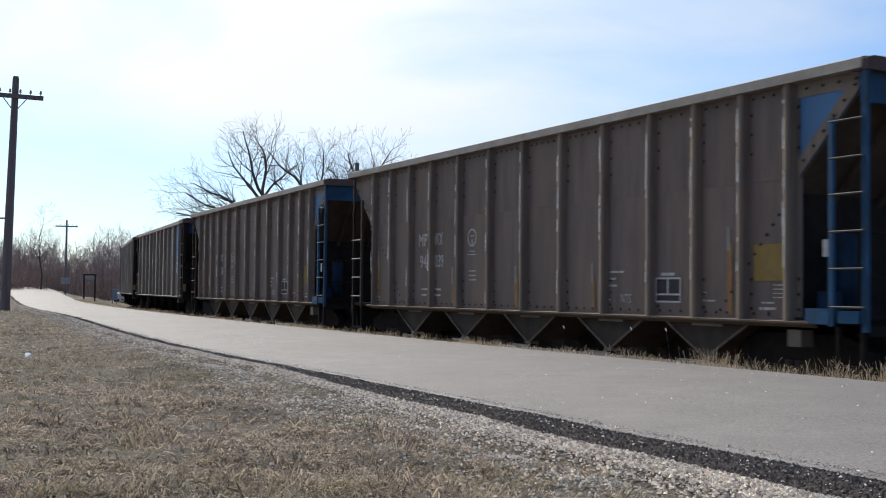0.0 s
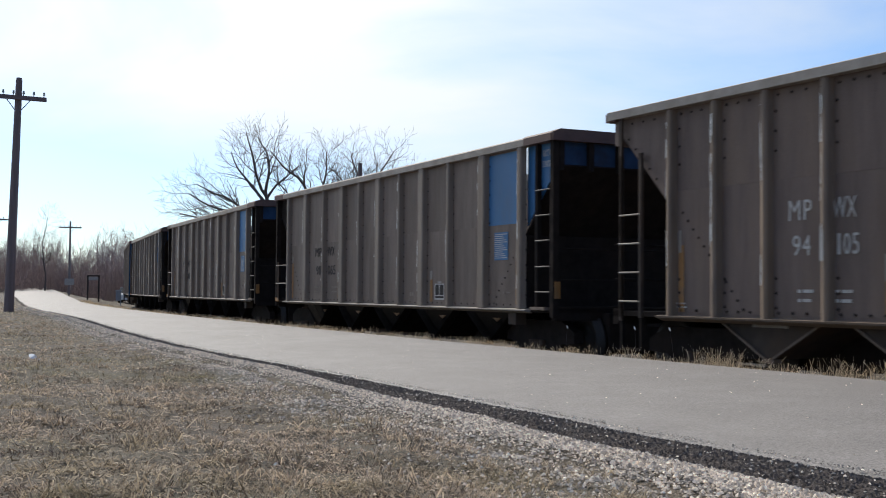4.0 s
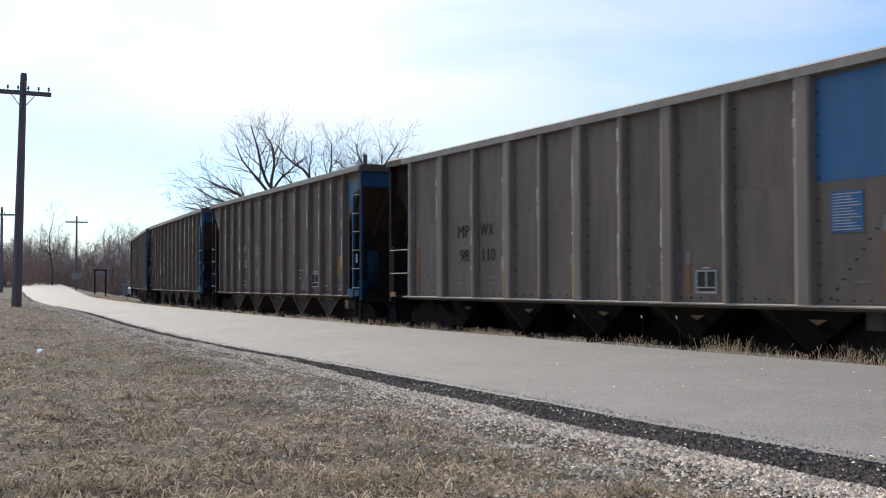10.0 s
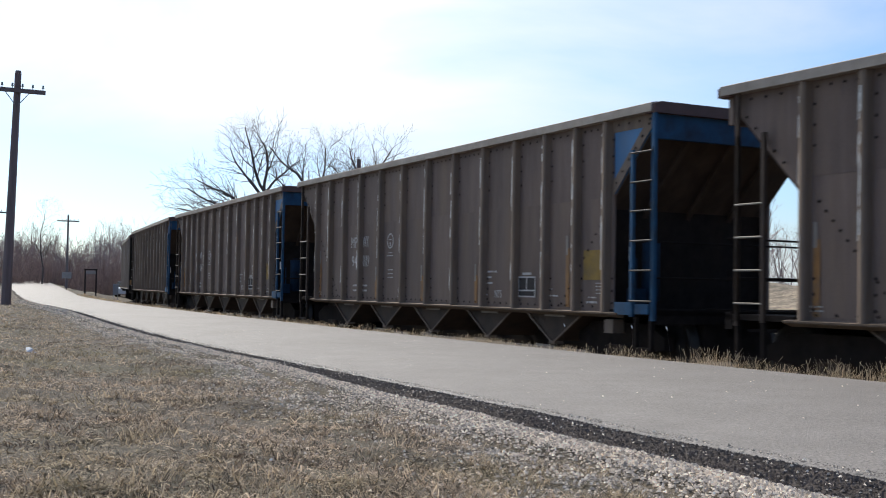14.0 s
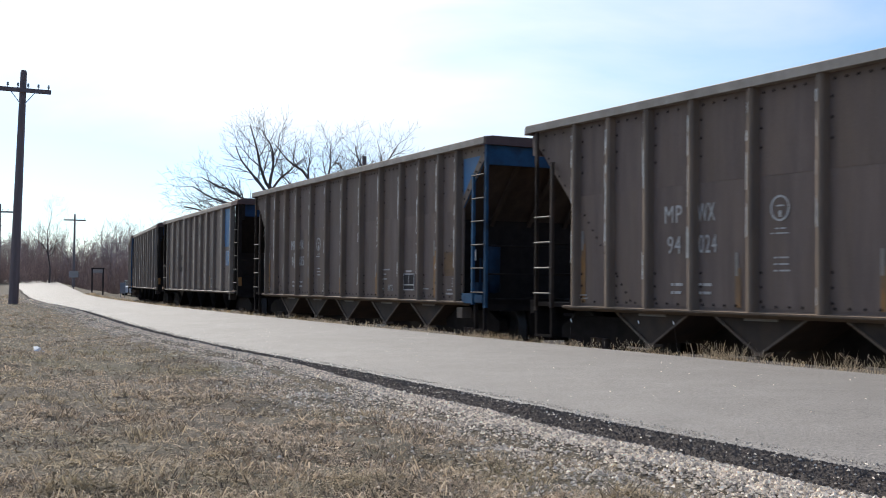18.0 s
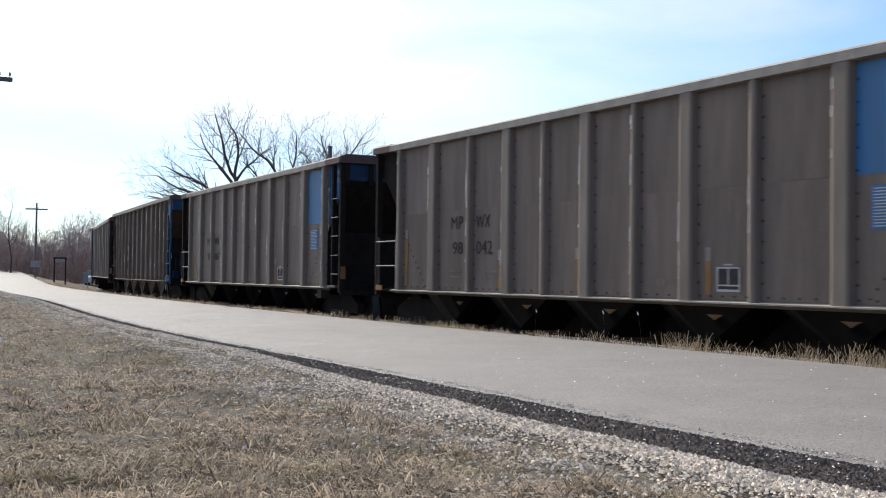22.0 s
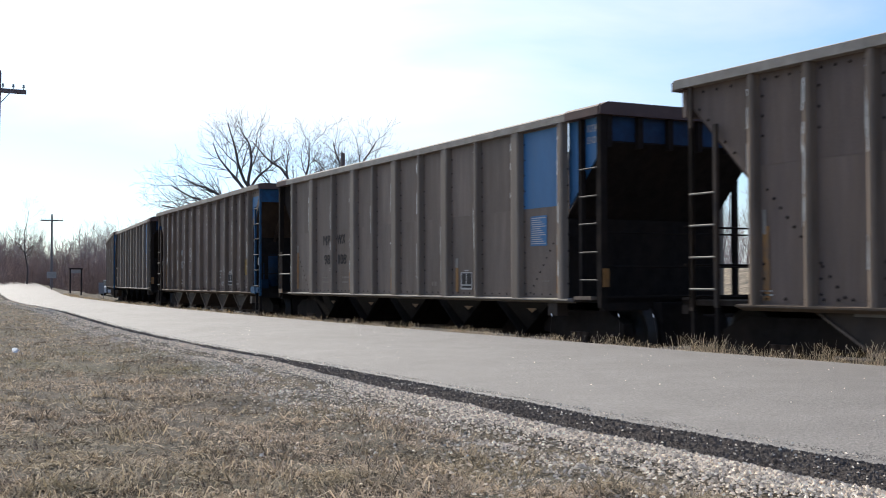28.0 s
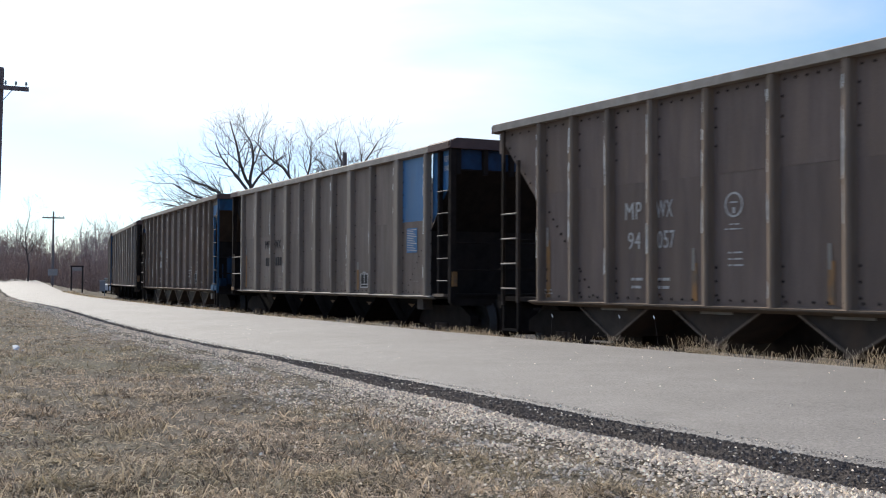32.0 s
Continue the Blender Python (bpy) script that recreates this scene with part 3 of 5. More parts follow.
def hopper_bay(car, x, material, edge, deep, half, mark, inset=0.0):
    sh = Shape()
    sh.plate([(x - half, 0.93), (x - 0.06, deep), (x + 0.06, deep), (x + half, 0.93)], -1.32 + inset, -1.29 + inset)
    sh.plate([(x - half, 0.93), (x - 0.06, deep), (x + 0.06, deep), (x + half, 0.93)], 1.29, 1.32)
    for g in (-1, 1):
        sh.add([(x + g * half, -1.3, 0.93), (x + g * 0.06, -1.3, deep), (x + g * 0.06, 1.3, deep), (x + g * half, 1.3, 0.93)], [(0, 1, 2, 3)])
    bay = part("hopper_bay", sh, material, car)
    fl = Shape()
    for g in (-1, 1):
        fl.tube((x + g * half, -1.35 + inset, 0.92), (x + g * 0.06, -1.35 + inset, deep), 0.018, n=4)
    fl.box(x - 0.09, x + 0.09, -1.37, -1.2, deep - 0.05, deep)
    part("bay_flange", fl, edge, bay)
    lip = Shape().box(x - 0.62, x - 0.10, -1.30 + inset, -1.24 + inset, deep - 0.10, deep - 0.075)
    part("door_lip", lip, CAP_TAN, bay, "pale door lip")
    mk = Shape()
    if mark == "bar":
        mk.box(x - 0.30, x + 0.30, -1.326 + inset, -1.318 + inset, 0.83, 0.88)
    else:
        mk.plate([(x - 0.15, 0.78), (x, 0.71), (x + 0.15, 0.78)], -1.33 + inset, -1.318 + inset)
    part("bay_mark", mk, CAP_TAN if mark == "bar" else RUSTY_YELLOW, bay)


def end_deck(car, g, x0, x1, mat_post, mat_dark, blue, z_slope, top, brake):
    """The framing under the sloping end: sill, platform, posts, air tank, brake gear."""
    lo, hi = min(g * x0, g * x1), max(g * x0, g * x1)
    # mat_dark carries the shade of the recessed end in its colour
    part("end_platform", Shape().box(lo, hi, -1.5, 1.5, 0.92, 0.99), mat_dark, car)
    part("end_sill", Shape().box(min(g * (x1 - 0.12), g * x1), max(g * (x1 - 0.12), g * x1), -1.5, 1.5, 0.80, 1.02), mat_dark, car)
    if z_slope:
        xb = g * (x0 - 0.06)
        part("bulkhead", Shape().box(min(xb, xb + g * 0.04), max(xb, xb + g * 0.04), -1.46, 1.46, 0.9, z_slope), mat_dark, car)
    if brake:
        tank = Shape().lathe([(-0.45, 0.04), (-0.42, 0.13), (0.42, 0.13), (0.45, 0.04)], 14, "z")
        part("air_reservoir", tank, blue, car, at=pose(g * (x0 + 0.33), -0.95, 1.55), soft=True)
        if blue is TANKBLUE:
            part("tag_plate", Shape().box(6.60, 6.70, -1.40, -1.39, 1.70, 1.90), WHITE, car, "small white tag plate")
            part("brake_valve", Shape().box(6.42, 6.62, -1.3, -1.1, 1.05, 1.3).tube((6.5, -1.2, 1.3), (6.5, -1.2, 1.75), 0.02), TANKBLUE, car)
    rail = Shape()
    for z in (1.45, 1.95):
        rail.tube((g * (x1 - 0.05), -1.5, z), (g * (x1 - 0.05), 1.5, z), 0.014, n=6)
    part("grab_rail", rail, mat_dark, car)


def text_bar(sh, x, w, y, z, h):
    """A line of unreadable small print: short bars with gaps."""
    n = max(1, round(w / 0.085))
    for i in range(n):
        a = x + w * i / n
        sh.box(a, a + w / n * (0.62 + 0.16 * (i * 5 % 3)), y, y + 0.004, z + h * 0.15, z + h * 0.85)


def hopper_a():
    """Brown-grey riveted five-bay hopper car."""
    car = thing("hopper_car", "dusty brown-grey riveted coal hopper car with white stencils", "hopper car", "cars of the coal train")
    top, sill, L = 3.885, 0.94, 7.385
    ye = HALF - 0.12
    for g in (-1, 1):
        side = part("side_wall", Shape().plate([(-6.1, sill), (6.34, sill), (6.34, top - 0.11), (-6.1, top - 0.11)], min(g * ye, g * (ye - 0.03)), max(g * ye, g * (ye - 0.03))), BROWN_GREY, car)
        for i in range(12):
            a, b = RIBS_A[i] + 0.07, RIBS_A[i + 1] - 0.07
            for z0, z1, d in ((sill + 0.05, 2.64, 0.005), (2.642, top - 0.14, 0.008)):
                part("panel", Shape().box(a, b, min(g * ye, g * (ye + d)), max(g * ye, g * (ye + d)), z0, z1), BROWN_GREY, side)
        for x in RIBS_A:
            w = 0.14 if abs(x) > 6 else 0.15
            part("rib", hopper_rib(x, g * ye, sill, top - 0.10, w, 0.12, g), RIB_BROWN, side)
        for e in (-1, 1):
            xr = 6.3 if e > 0 else 6.1
            gus = Shape().plate([(e * xr, xr - 3.66), (e * 7.22, 3.56), (e * 7.30, top - 0.11), (e * xr, top - 0.11)], min(g * ye, g * (ye - 0.02)), max(g * ye, g * (ye - 0.02)))
            gs = part("end_gusset", gus, BLUE if e > 0 else BROWN_GREY, car, "faded blue gusset" if e > 0 else "")
            if e > 0:
                y0, y1 = min(g * ye, g * (ye + 0.007)), max(g * ye, g * (ye + 0.007))
                fl = Shape().plate([(xr, xr - 3.66), (7.22, 3.56), (7.22, 3.78), (xr, xr - 3.44)], y0, y1)
                fl.plate([(xr, top - 0.30), (7.04, top - 0.30), (7.24, top - 0.11), (xr, top - 0.11)], y0, y1)
                part("gusset_flange", fl, RIB_BROWN, gs)
        cap = Shape().slab([(g * (ye - 0.08), top - 0.12), (g * (HALF + 0.02), top - 0.12), (g * (HALF + 0.02), top - 0.005), (g * (HALF - 0.01), top + 0.01), (g * (ye - 0.08), top + 0.03)], -L, L)
        part("top_cap", cap, CAP_TAN, car, "dusty tan top cap")
        sl = Shape().slab([(g * (ye - 0.02), sill - 0.07), (g * HALF, sill - 0.025), (g * (HALF + 0.01), sill), (g * (ye - 0.02), sill + 0.02)], -6.30, 6.58)
        part("side_sill", sl, RIB_BROWN, car)
        pts = []
        for i in range(12):
            a, b = RIBS_A[i] + 0.16, RIBS_A[i + 1] - 0.12
            pts += rows_between((a, top - 0.20), (b, top - 0.20), 0.17) + rows_between((a, sill + 0.08), (b, sill + 0.08), 0.2)
        for x in RIBS_A:
            if g < 0:
                pts += rows_between((x + 0.12, 3.0), (x + 0.12, top - 0.4), 0.17) + rows_between((x + 0.12, sill + 0.14), (x + 0.12, sill + 0.5), 0.17)
        for e in (-1, 1):
            x1 = 6.1 if e > 0 else 5.85
            pts += rows_between((e * x1, 2.34), (e * (x1 - 1.15), 1.05), 0.155) + rows_between((e * 6.40, 2.84), (e * 7.18, 3.62), 0.2) + rows_between((e * 6.45, top - 0.20), (e * 7.2, top - 0.20), 0.2)
        if g < 0:
            tagged(part("riveted_seam", rivets(pts, -ye - 0.017, 0.025), BLACK, side), kind="stuff")
            tagged(part("paint_wear", rib_glints(RIBS_A, -ye, sill + 0.1, top - 0.3, 0.12, lambda x: 0.075, 31, 12), WORN_GLINT, side, "scraped streaks on the posts with painted sun glint"), kind="stuff")
    for e in (-1, 1):
        m = BLUE if e > 0 else BROWN_GREY
        slope = Shape()
        slope.add([(e * 7.24, -1.46, 3.54), (e * 7.24, 1.46, 3.54), (e * 4.72, 1.46, 1.0), (e * 4.72, -1.46, 1.0), (e * 7.21, -1.46, 3.58), (e * 7.21, 1.46, 3.58), (e * 4.68, 1.46, 1.04), (e * 4.68, -1.46, 1.04)],
                  [(0, 1, 2, 3), (7, 6, 5, 4), (0, 4, 5, 1), (2, 6, 7, 3), (0, 3, 7, 4), (1, 5, 6, 2)])
        part("slope_sheet", slope, SLOPE, car, "rust-stained sloping end sheet")
        for y in (-0.8, 0.0, 0.8):
            st = Shape().tube((e * 7.22, y, 3.46), (e * 5.0, y, 1.22), 0.05, n=4)
            part("slope_stiffener", st, SLOPE, car)
        # end panel in the darker blue, which has the end's shade in it
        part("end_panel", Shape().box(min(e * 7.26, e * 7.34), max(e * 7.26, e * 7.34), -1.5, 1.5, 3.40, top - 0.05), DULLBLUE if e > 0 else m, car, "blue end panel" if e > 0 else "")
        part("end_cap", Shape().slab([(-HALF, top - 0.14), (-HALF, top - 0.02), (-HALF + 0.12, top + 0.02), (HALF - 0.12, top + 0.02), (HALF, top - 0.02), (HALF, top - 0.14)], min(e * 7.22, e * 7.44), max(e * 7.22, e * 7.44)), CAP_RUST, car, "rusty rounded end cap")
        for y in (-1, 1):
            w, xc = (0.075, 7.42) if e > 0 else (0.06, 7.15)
            # far-side posts are black: the end's shade is put into their colour
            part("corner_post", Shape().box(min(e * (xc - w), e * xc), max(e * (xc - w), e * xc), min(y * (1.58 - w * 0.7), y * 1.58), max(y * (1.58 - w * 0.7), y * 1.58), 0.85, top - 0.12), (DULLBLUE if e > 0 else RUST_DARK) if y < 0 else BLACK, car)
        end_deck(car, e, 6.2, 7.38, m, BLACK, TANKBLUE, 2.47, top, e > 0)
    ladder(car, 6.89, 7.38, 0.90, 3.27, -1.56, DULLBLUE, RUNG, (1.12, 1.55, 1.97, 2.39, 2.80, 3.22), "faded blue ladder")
    ladder(car, -7.12, -6.67, 0.90, 3.23, -1.56, RUST_DARK, CAP_TAN, (1.13, 1.54, 1.95, 2.36), "dark ladder with pale worn rungs")
    part("foot_step", Shape().box(6.95, 7.0, -1.56, -1.5, 0.45, 0.9).box(7.30, 7.35, -1.56, -1.5, 0.45, 0.9).box(6.95, 7.35, -1.57, -1.49, 0.43, 0.47), BLACK, car)
    part("foot_step", Shape().box(-6.70, -6.65, -1.56, -1.5, 0.45, 0.9).box(-7.14, -7.09, -1.56, -1.5, 0.45, 0.9).box(-7.14, -6.65, -1.57, -1.49, 0.43, 0.47), BLACK, car)
    part("deck_skirt", Shape().box(6.5, 6.9, -1.58, -1.5, 0.92, 1.10).box(7.0, 7.3, -1.58, -1.5, 0.94, 1.08), DULLBLUE, car, "dirty blue deck skirt, its shade put into the colour")
    part("jack_pad", Shape().box(6.14, 6.36, -1.50, -1.3, 0.64, 0.84), RIB_BROWN, car)
    for x in (-4.42, -2.25, 0.0, 2.30, 4.48):
        hopper_bay(car, x, RUST_DARK, RIB_BROWN, 0.44, 0.90, "bar")
    # added black box closes the view between bays to sunlit ground
    part("door_gear", Shape().box(-5.2, 5.2, -0.42, 0.42, 0.26, 0.94), BLACK, car, "black block added along the centre sill to keep the underside dark")
    part("centre_sill", Shape().box(-7.35, 7.35, -0.2, 0.2, 0.62, 0.94), BLACK, car)
    for e in (-1, 1):
        coupler(car, e, 7.66)
        truck(car, e * 5.95)
    # stencils and patches on the near side
    ys = -ye - 0.016
    for x, z0, z1 in ((5.14, 1.0, 1.91), (2.11, 1.0, 1.5), (-0.15, 1.0, 1.5), (-2.45, 1.0, 1.5), (-5.86, 1.0, 1.9)):
        part("reflector_stripe", Shape().box(x - 0.07, x + 0.03, ys, ys + 0.004, z0, z1), ORANGE, car, "worn orange reflector stripe")
        part("paint_scuff", Shape().box(x - 0.07, x - 0.02, ys - 0.001, ys + 0.002, z1 - 0.1, z1 + 0.2), CAP_TAN, car)
    bx, bz = 3.60, 1.13
    field = part("data_box", Shape().box(bx + 0.012, bx + 0.56 - 0.012, ys, ys + 0.004, bz + 0.012, bz + 0.345 - 0.012), DARKINK, car, "dark data box with white outlines")
    for a, b, c, d in ((0, 0.56, 0, 0.025), (0, 0.56, 0.32, 0.345), (0, 0.56, 0.10, 0.125), (0, 0.025, 0, 0.345), (0.535, 0.56, 0, 0.345), (0.265, 0.29, 0.11, 0.34), (0.14, 0.42, 0.37, 0.41)):
        part("frame_line", Shape().box(bx + a, bx + b, ys - 0.004, ys, bz + c, bz + d), WHITE, field)
    bars = Shape()
    for x, z, w, h in ((-1.82, 1.97, 0.18, 0.025), (-1.90, 1.91, 0.33, 0.025), (-1.84, 1.61, 0.26, 0.03), (-1.84, 1.53, 0.26, 0.03), (-1.84, 1.45, 0.28, 0.03), (-3.79, 1.26, 0.26, 0.055), (-3.21, 1.26, 0.26, 0.055), (-3.79, 1.15, 0.22, 0.055),
                       (-3.21, 1.15, 0.24, 0.055), (2.44, 1.54, 0.42, 0.045), (2.44, 1.44, 0.24, 0.045), (2.44, 1.34, 0.28, 0.045), (2.46, 1.14, 0.12, 0.03), (4.60, 1.15, 0.26, 0.035), (4.60, 1.26, 0.1, 0.025),
                       (5.70, 1.14, 0.22, 0.03), (5.66, 1.06, 0.3, 0.045), (5.90, 1.36, 0.15, 0.02), (5.90, 1.31, 0.15, 0.02), (5.90, 1.26, 0.15, 0.02), (5.90, 1.21, 0.15, 0.02), (-6.0, 1.10, 0.22, 0.03), (-6.02, 1.05, 0.26, 0.03)):
        text_bar(bars, x, w, ys, z, h)
    tagged(part("stencil_block", bars, WHITE, car, "small unreadable white stencils"), kind="stuff")
    ring = Shape()
    for i in range(20):
        a, b = 2 * math.pi * i / 20, 2 * math.pi * (i + 1) / 20
        vs = [(-1.74 + r * math.cos(t), ys, 2.23 + r * math.sin(t)) for t in (a, b) for r in (0.135, 0.162)]
        ring.add(vs, [(0, 1, 3, 2)])
    ring.box(-1.76, -1.72, ys, ys + 0.003, 2.12, 2.20).box(-1.80, -1.68, ys, ys + 0.003, 2.25, 2.27)
    part("round_emblem", ring, WHITE, car, "white ring emblem")
    return car


def hopper_b():
    """Pale grey smooth-sided hopper car with dark ends."""
    car = thing("hopper_car", "pale grey coal hopper car with blue end panel and dark stencils", "hopper car", "cars of the coal train")
    top, sill, L = 3.81, 0.95, 7.16
    ye = HALF - 0.11
    for g in (-1, 1):
        side = part("side_wall", Shape().plate([(-6.15, sill), (6.15, sill), (6.15, top - 0.14), (-6.15, top - 0.14)], min(g * ye, g * (ye - 0.03)), max(g * ye, g * (ye - 0.03))), PALE_GREY, car)
        for i in range(10):
            a, b = RIBS_B[i] + 0.09, RIBS_B[i + 1] - 0.09
            m = BLUE if (i == 9 and g < 0) else PALE_GREY
            part("panel", Shape().box(a, b, min(g * ye, g * (ye + 0.007)), max(g * ye, g * (ye + 0.007)), 2.408, top - 0.17), m, side, "faded blue panel" if m is BLUE else "")
            part("panel", Shape().box(a, b, min(g * ye, g * (ye + 0.005)), max(g * ye, g * (ye + 0.005)), sill + 0.04, 2.405), PALE_GREY, side)
        for i, x in enumerate(RIBS_B):
            w = 0.30 if i % 2 == 1 else 0.16
            part("rib", hopper_rib(x, g * ye, sill, top - 0.12, w if 0 < i < 10 else 0.2, 0.11, g), RIB_PALE, side)
        for e in (-1, 1):
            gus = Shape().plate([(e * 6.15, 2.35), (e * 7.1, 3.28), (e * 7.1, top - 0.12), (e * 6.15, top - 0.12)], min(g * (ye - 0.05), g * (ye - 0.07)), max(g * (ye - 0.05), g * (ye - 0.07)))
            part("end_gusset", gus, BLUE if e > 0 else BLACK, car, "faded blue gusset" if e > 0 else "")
            if e > 0:
                part("gusset_post", Shape().box(min(e * 6.52, e * 6.60), max(e * 6.52, e * 6.60), min(g * (ye - 0.05), g * (ye + 0.03)), max(g * (ye - 0.05), g * (ye + 0.03)), 0.95, top - 0.14), BLACK, car)
        cap = Shape().slab([(g * (ye - 0.06), top - 0.14), (g * (HALF + 0.01), top - 0.14), (g * (HALF + 0.01), top - 0.03), (g * (HALF - 0.03), top), (g * (ye - 0.06), top)], -6.45, 6.28)
        part("top_cap", cap, CAP_TAN, car, "dusty tan top cap")
        for e in (-1, 1):
            a, b = (6.28, L) if e > 0 else (-L, -6.45)
            part("top_cap", Shape().slab([(g * (ye - 0.06), top - 0.14), (g * (HALF + 0.01), top - 0.14), (g * (HALF + 0.01), top - 0.02), (g * (HALF - 0.03), top + 0.015), (g * (ye - 0.06), top + 0.015)], a, b), CAP_RUST, car, "rusty dark cap end")
        sl = Shape().slab([(g * (ye - 0.02), sill - 0.05), (g * (HALF + 0.03), sill - 0.008), (g * (HALF + 0.03), sill + 0.01), (g * (ye - 0.02), sill + 0.03)], -6.34, 6.36)
        part("side_sill", sl, CAP_TAN, car, "scraped pale side sill")
        pts = []
        for i in range(10):
            a, b = RIBS_B[i] + 0.2, RIBS_B[i + 1] - 0.16
            pts += rows_between((a, sill + 0.08), (b, sill + 0.08), 0.2)
        for i, x in enumerate(RIBS_B):
            w = 0.175 if i % 2 else 0.105
            pts += rows_between((x + w, sill + 0.25), (x + w, top - 0.35), 0.24)
            if i % 2:
                pts += rows_between((x - w, 2.5), (x - w, top - 0.3), 0.2)
        for e in (-1, 1):
            pts += rows_between((e * 5.98, 2.05), (e * 5.1, 1.05), 0.14) + rows_between((e * 6.26, sill + 0.1), (e * 6.26, 2.4), 0.2)
        if g < 0:
            tagged(part("riveted_seam", rivets(pts, -ye - 0.010, 0.020), BLACK, side), kind="stuff")
            tagged(part("paint_wear", rib_glints(RIBS_B, -ye, sill + 0.1, top - 0.3, 0.11, lambda x: 0.15 if RIBS_B.index(x) % 2 else 0.08, 32, 6), WORN_GLINT, side, "scraped streaks on the posts with painted sun glint"), kind="stuff")
    for e in (-1, 1):
        slope = Shape()
        slope.add([(e * 7.1, -1.42, 3.28), (e * 7.1, 1.42, 3.28), (e * 5.0, 1.42, 1.0), (e * 5.0, -1.42, 1.0), (e * 7.07, -1.42, 3.32), (e * 7.07, 1.42, 3.32), (e * 4.96, 1.42, 1.04), (e * 4.96, -1.42, 1.04)],
                  [(0, 1, 2, 3), (7, 6, 5, 4), (0, 4, 5, 1), (2, 6, 7, 3), (0, 3, 7, 4), (1, 5, 6, 2)])
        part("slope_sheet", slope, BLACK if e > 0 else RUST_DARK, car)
        # NAVY holds part of the shade between the cars
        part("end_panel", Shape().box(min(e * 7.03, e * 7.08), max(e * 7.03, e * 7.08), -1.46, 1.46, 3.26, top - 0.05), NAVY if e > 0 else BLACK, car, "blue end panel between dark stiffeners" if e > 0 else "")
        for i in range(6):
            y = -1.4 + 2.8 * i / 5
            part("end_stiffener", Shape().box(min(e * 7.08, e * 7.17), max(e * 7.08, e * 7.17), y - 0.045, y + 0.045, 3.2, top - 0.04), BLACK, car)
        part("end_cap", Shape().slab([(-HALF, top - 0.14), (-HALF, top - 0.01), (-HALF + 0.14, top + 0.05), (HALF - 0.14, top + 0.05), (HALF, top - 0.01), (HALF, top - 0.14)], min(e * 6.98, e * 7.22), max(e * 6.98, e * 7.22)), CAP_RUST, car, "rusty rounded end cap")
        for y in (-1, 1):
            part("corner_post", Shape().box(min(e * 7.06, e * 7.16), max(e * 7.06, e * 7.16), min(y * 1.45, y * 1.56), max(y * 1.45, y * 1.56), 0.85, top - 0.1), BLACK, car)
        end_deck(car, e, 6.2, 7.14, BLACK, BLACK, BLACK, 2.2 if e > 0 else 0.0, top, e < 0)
    ladder(car, 6.62, 7.06, 0.95, 2.96, -1.53, BLACK, RUNG, (1.25, 1.66, 2.08, 2.49, 2.90), "black ladder")
    ladder(car, -7.08, -6.24, 0.95, 2.0, -1.53, RIB_BROWN, CAP_TAN, (1.43, 1.91), "grey side grab irons")
    part("deck_plate", Shape().box(6.5, 6.95, -1.60, -1.5, 0.96, 1.01), RIB_BROWN, car, "worn brown deck plate")
    part("end_marker", Shape().box(7.17, 7.19, -1.54, -1.44, 1.15, 1.42), ORANGE, car, "orange marker plate")
    part("end_marker", Shape().box(-6.98, -6.72, -1.62, -1.60, 0.95, 1.05), ORANGE, car, "orange marker plate")
    part("jack_pad", Shape().box(5.62, 5.88, -1.5, -1.3, 0.70, 0.9), RUST_DARK, car)
    for x in (-4.5, -2.25, 0.0, 2.25, 4.5):
        # bays coloured near-black to hold the underframe's shade
        hopper_bay(car, x, UNDERBLACK, UNDERBLACK, 0.36, 0.92, "triangle", 0.22)
    # same added black box, keeping the gaps between bays dark
    part("door_gear", Shape().box(-5.2, 5.2, -0.42, 0.42, 0.26, 0.94), BLACK, car, "black block added along the centre sill to keep the underside dark")
    part("centre_sill", Shape().box(-7.1, 7.1, -0.2, 0.2, 0.62, 0.94), BLACK, car)
    for e in (-1, 1):
        coupler(car, e, 7.66)
        truck(car, e * 5.95)
    ys = -ye - 0.016
    for x, z0, z1 in ((5.93, 1.05, 1.80), (2.56, 1.05, 1.48), (-0.28, 1.05, 1.52), (-2.49, 1.05, 1.52), (-5.86, 1.05, 1.95)):
        part("reflector_stripe", Shape().box(x - 0.05, x + 0.05, ys, ys + 0.004, z0, z1), ORANGE, car, "worn orange reflector stripe")
        part("paint_scuff", Shape().box(x - 0.05, x + 0.05, ys - 0.001, ys + 0.002, z1, z1 + 0.17), CAP_TAN, car)
    pl = Shape().box(5.12, 5.60, ys, ys + 0.004, 1.80, 2.28)
    plac = part("notice_panel", pl, BLUE, car, "small blue notice panel with pale lines")
    lines = Shape()
    for i in range(13):
        lines.box(5.15, 5.57 - 0.05 * (i * 7 % 4), ys - 0.003, ys, 2.24 - i * 0.034, 2.252 - i * 0.034)
    tagged(part("notice_text", lines, WHITE, plac), kind="stuff")
    bx, bz = 2.72, 1.09
    field = part("data_box", Shape().box(bx + 0.012, bx + 0.42 - 0.012, ys, ys + 0.004, bz + 0.012, bz + 0.31 - 0.012), DARKINK, car, "dark data box with white outlines")
    for a, b, c, d in ((0, 0.42, 0, 0.03), (0, 0.42, 0.29, 0.31), (0, 0.42, 0.07, 0.09), (0, 0.025, 0, 0.31), (0.395, 0.42, 0, 0.31), (0.20, 0.22, 0.08, 0.30), (0.14, 0.28, 0.33, 0.35)):
        part("frame_line", Shape().box(bx + a, bx + b, ys - 0.004, ys, bz + c, bz + d), WHITE, field)
    bars = Shape()
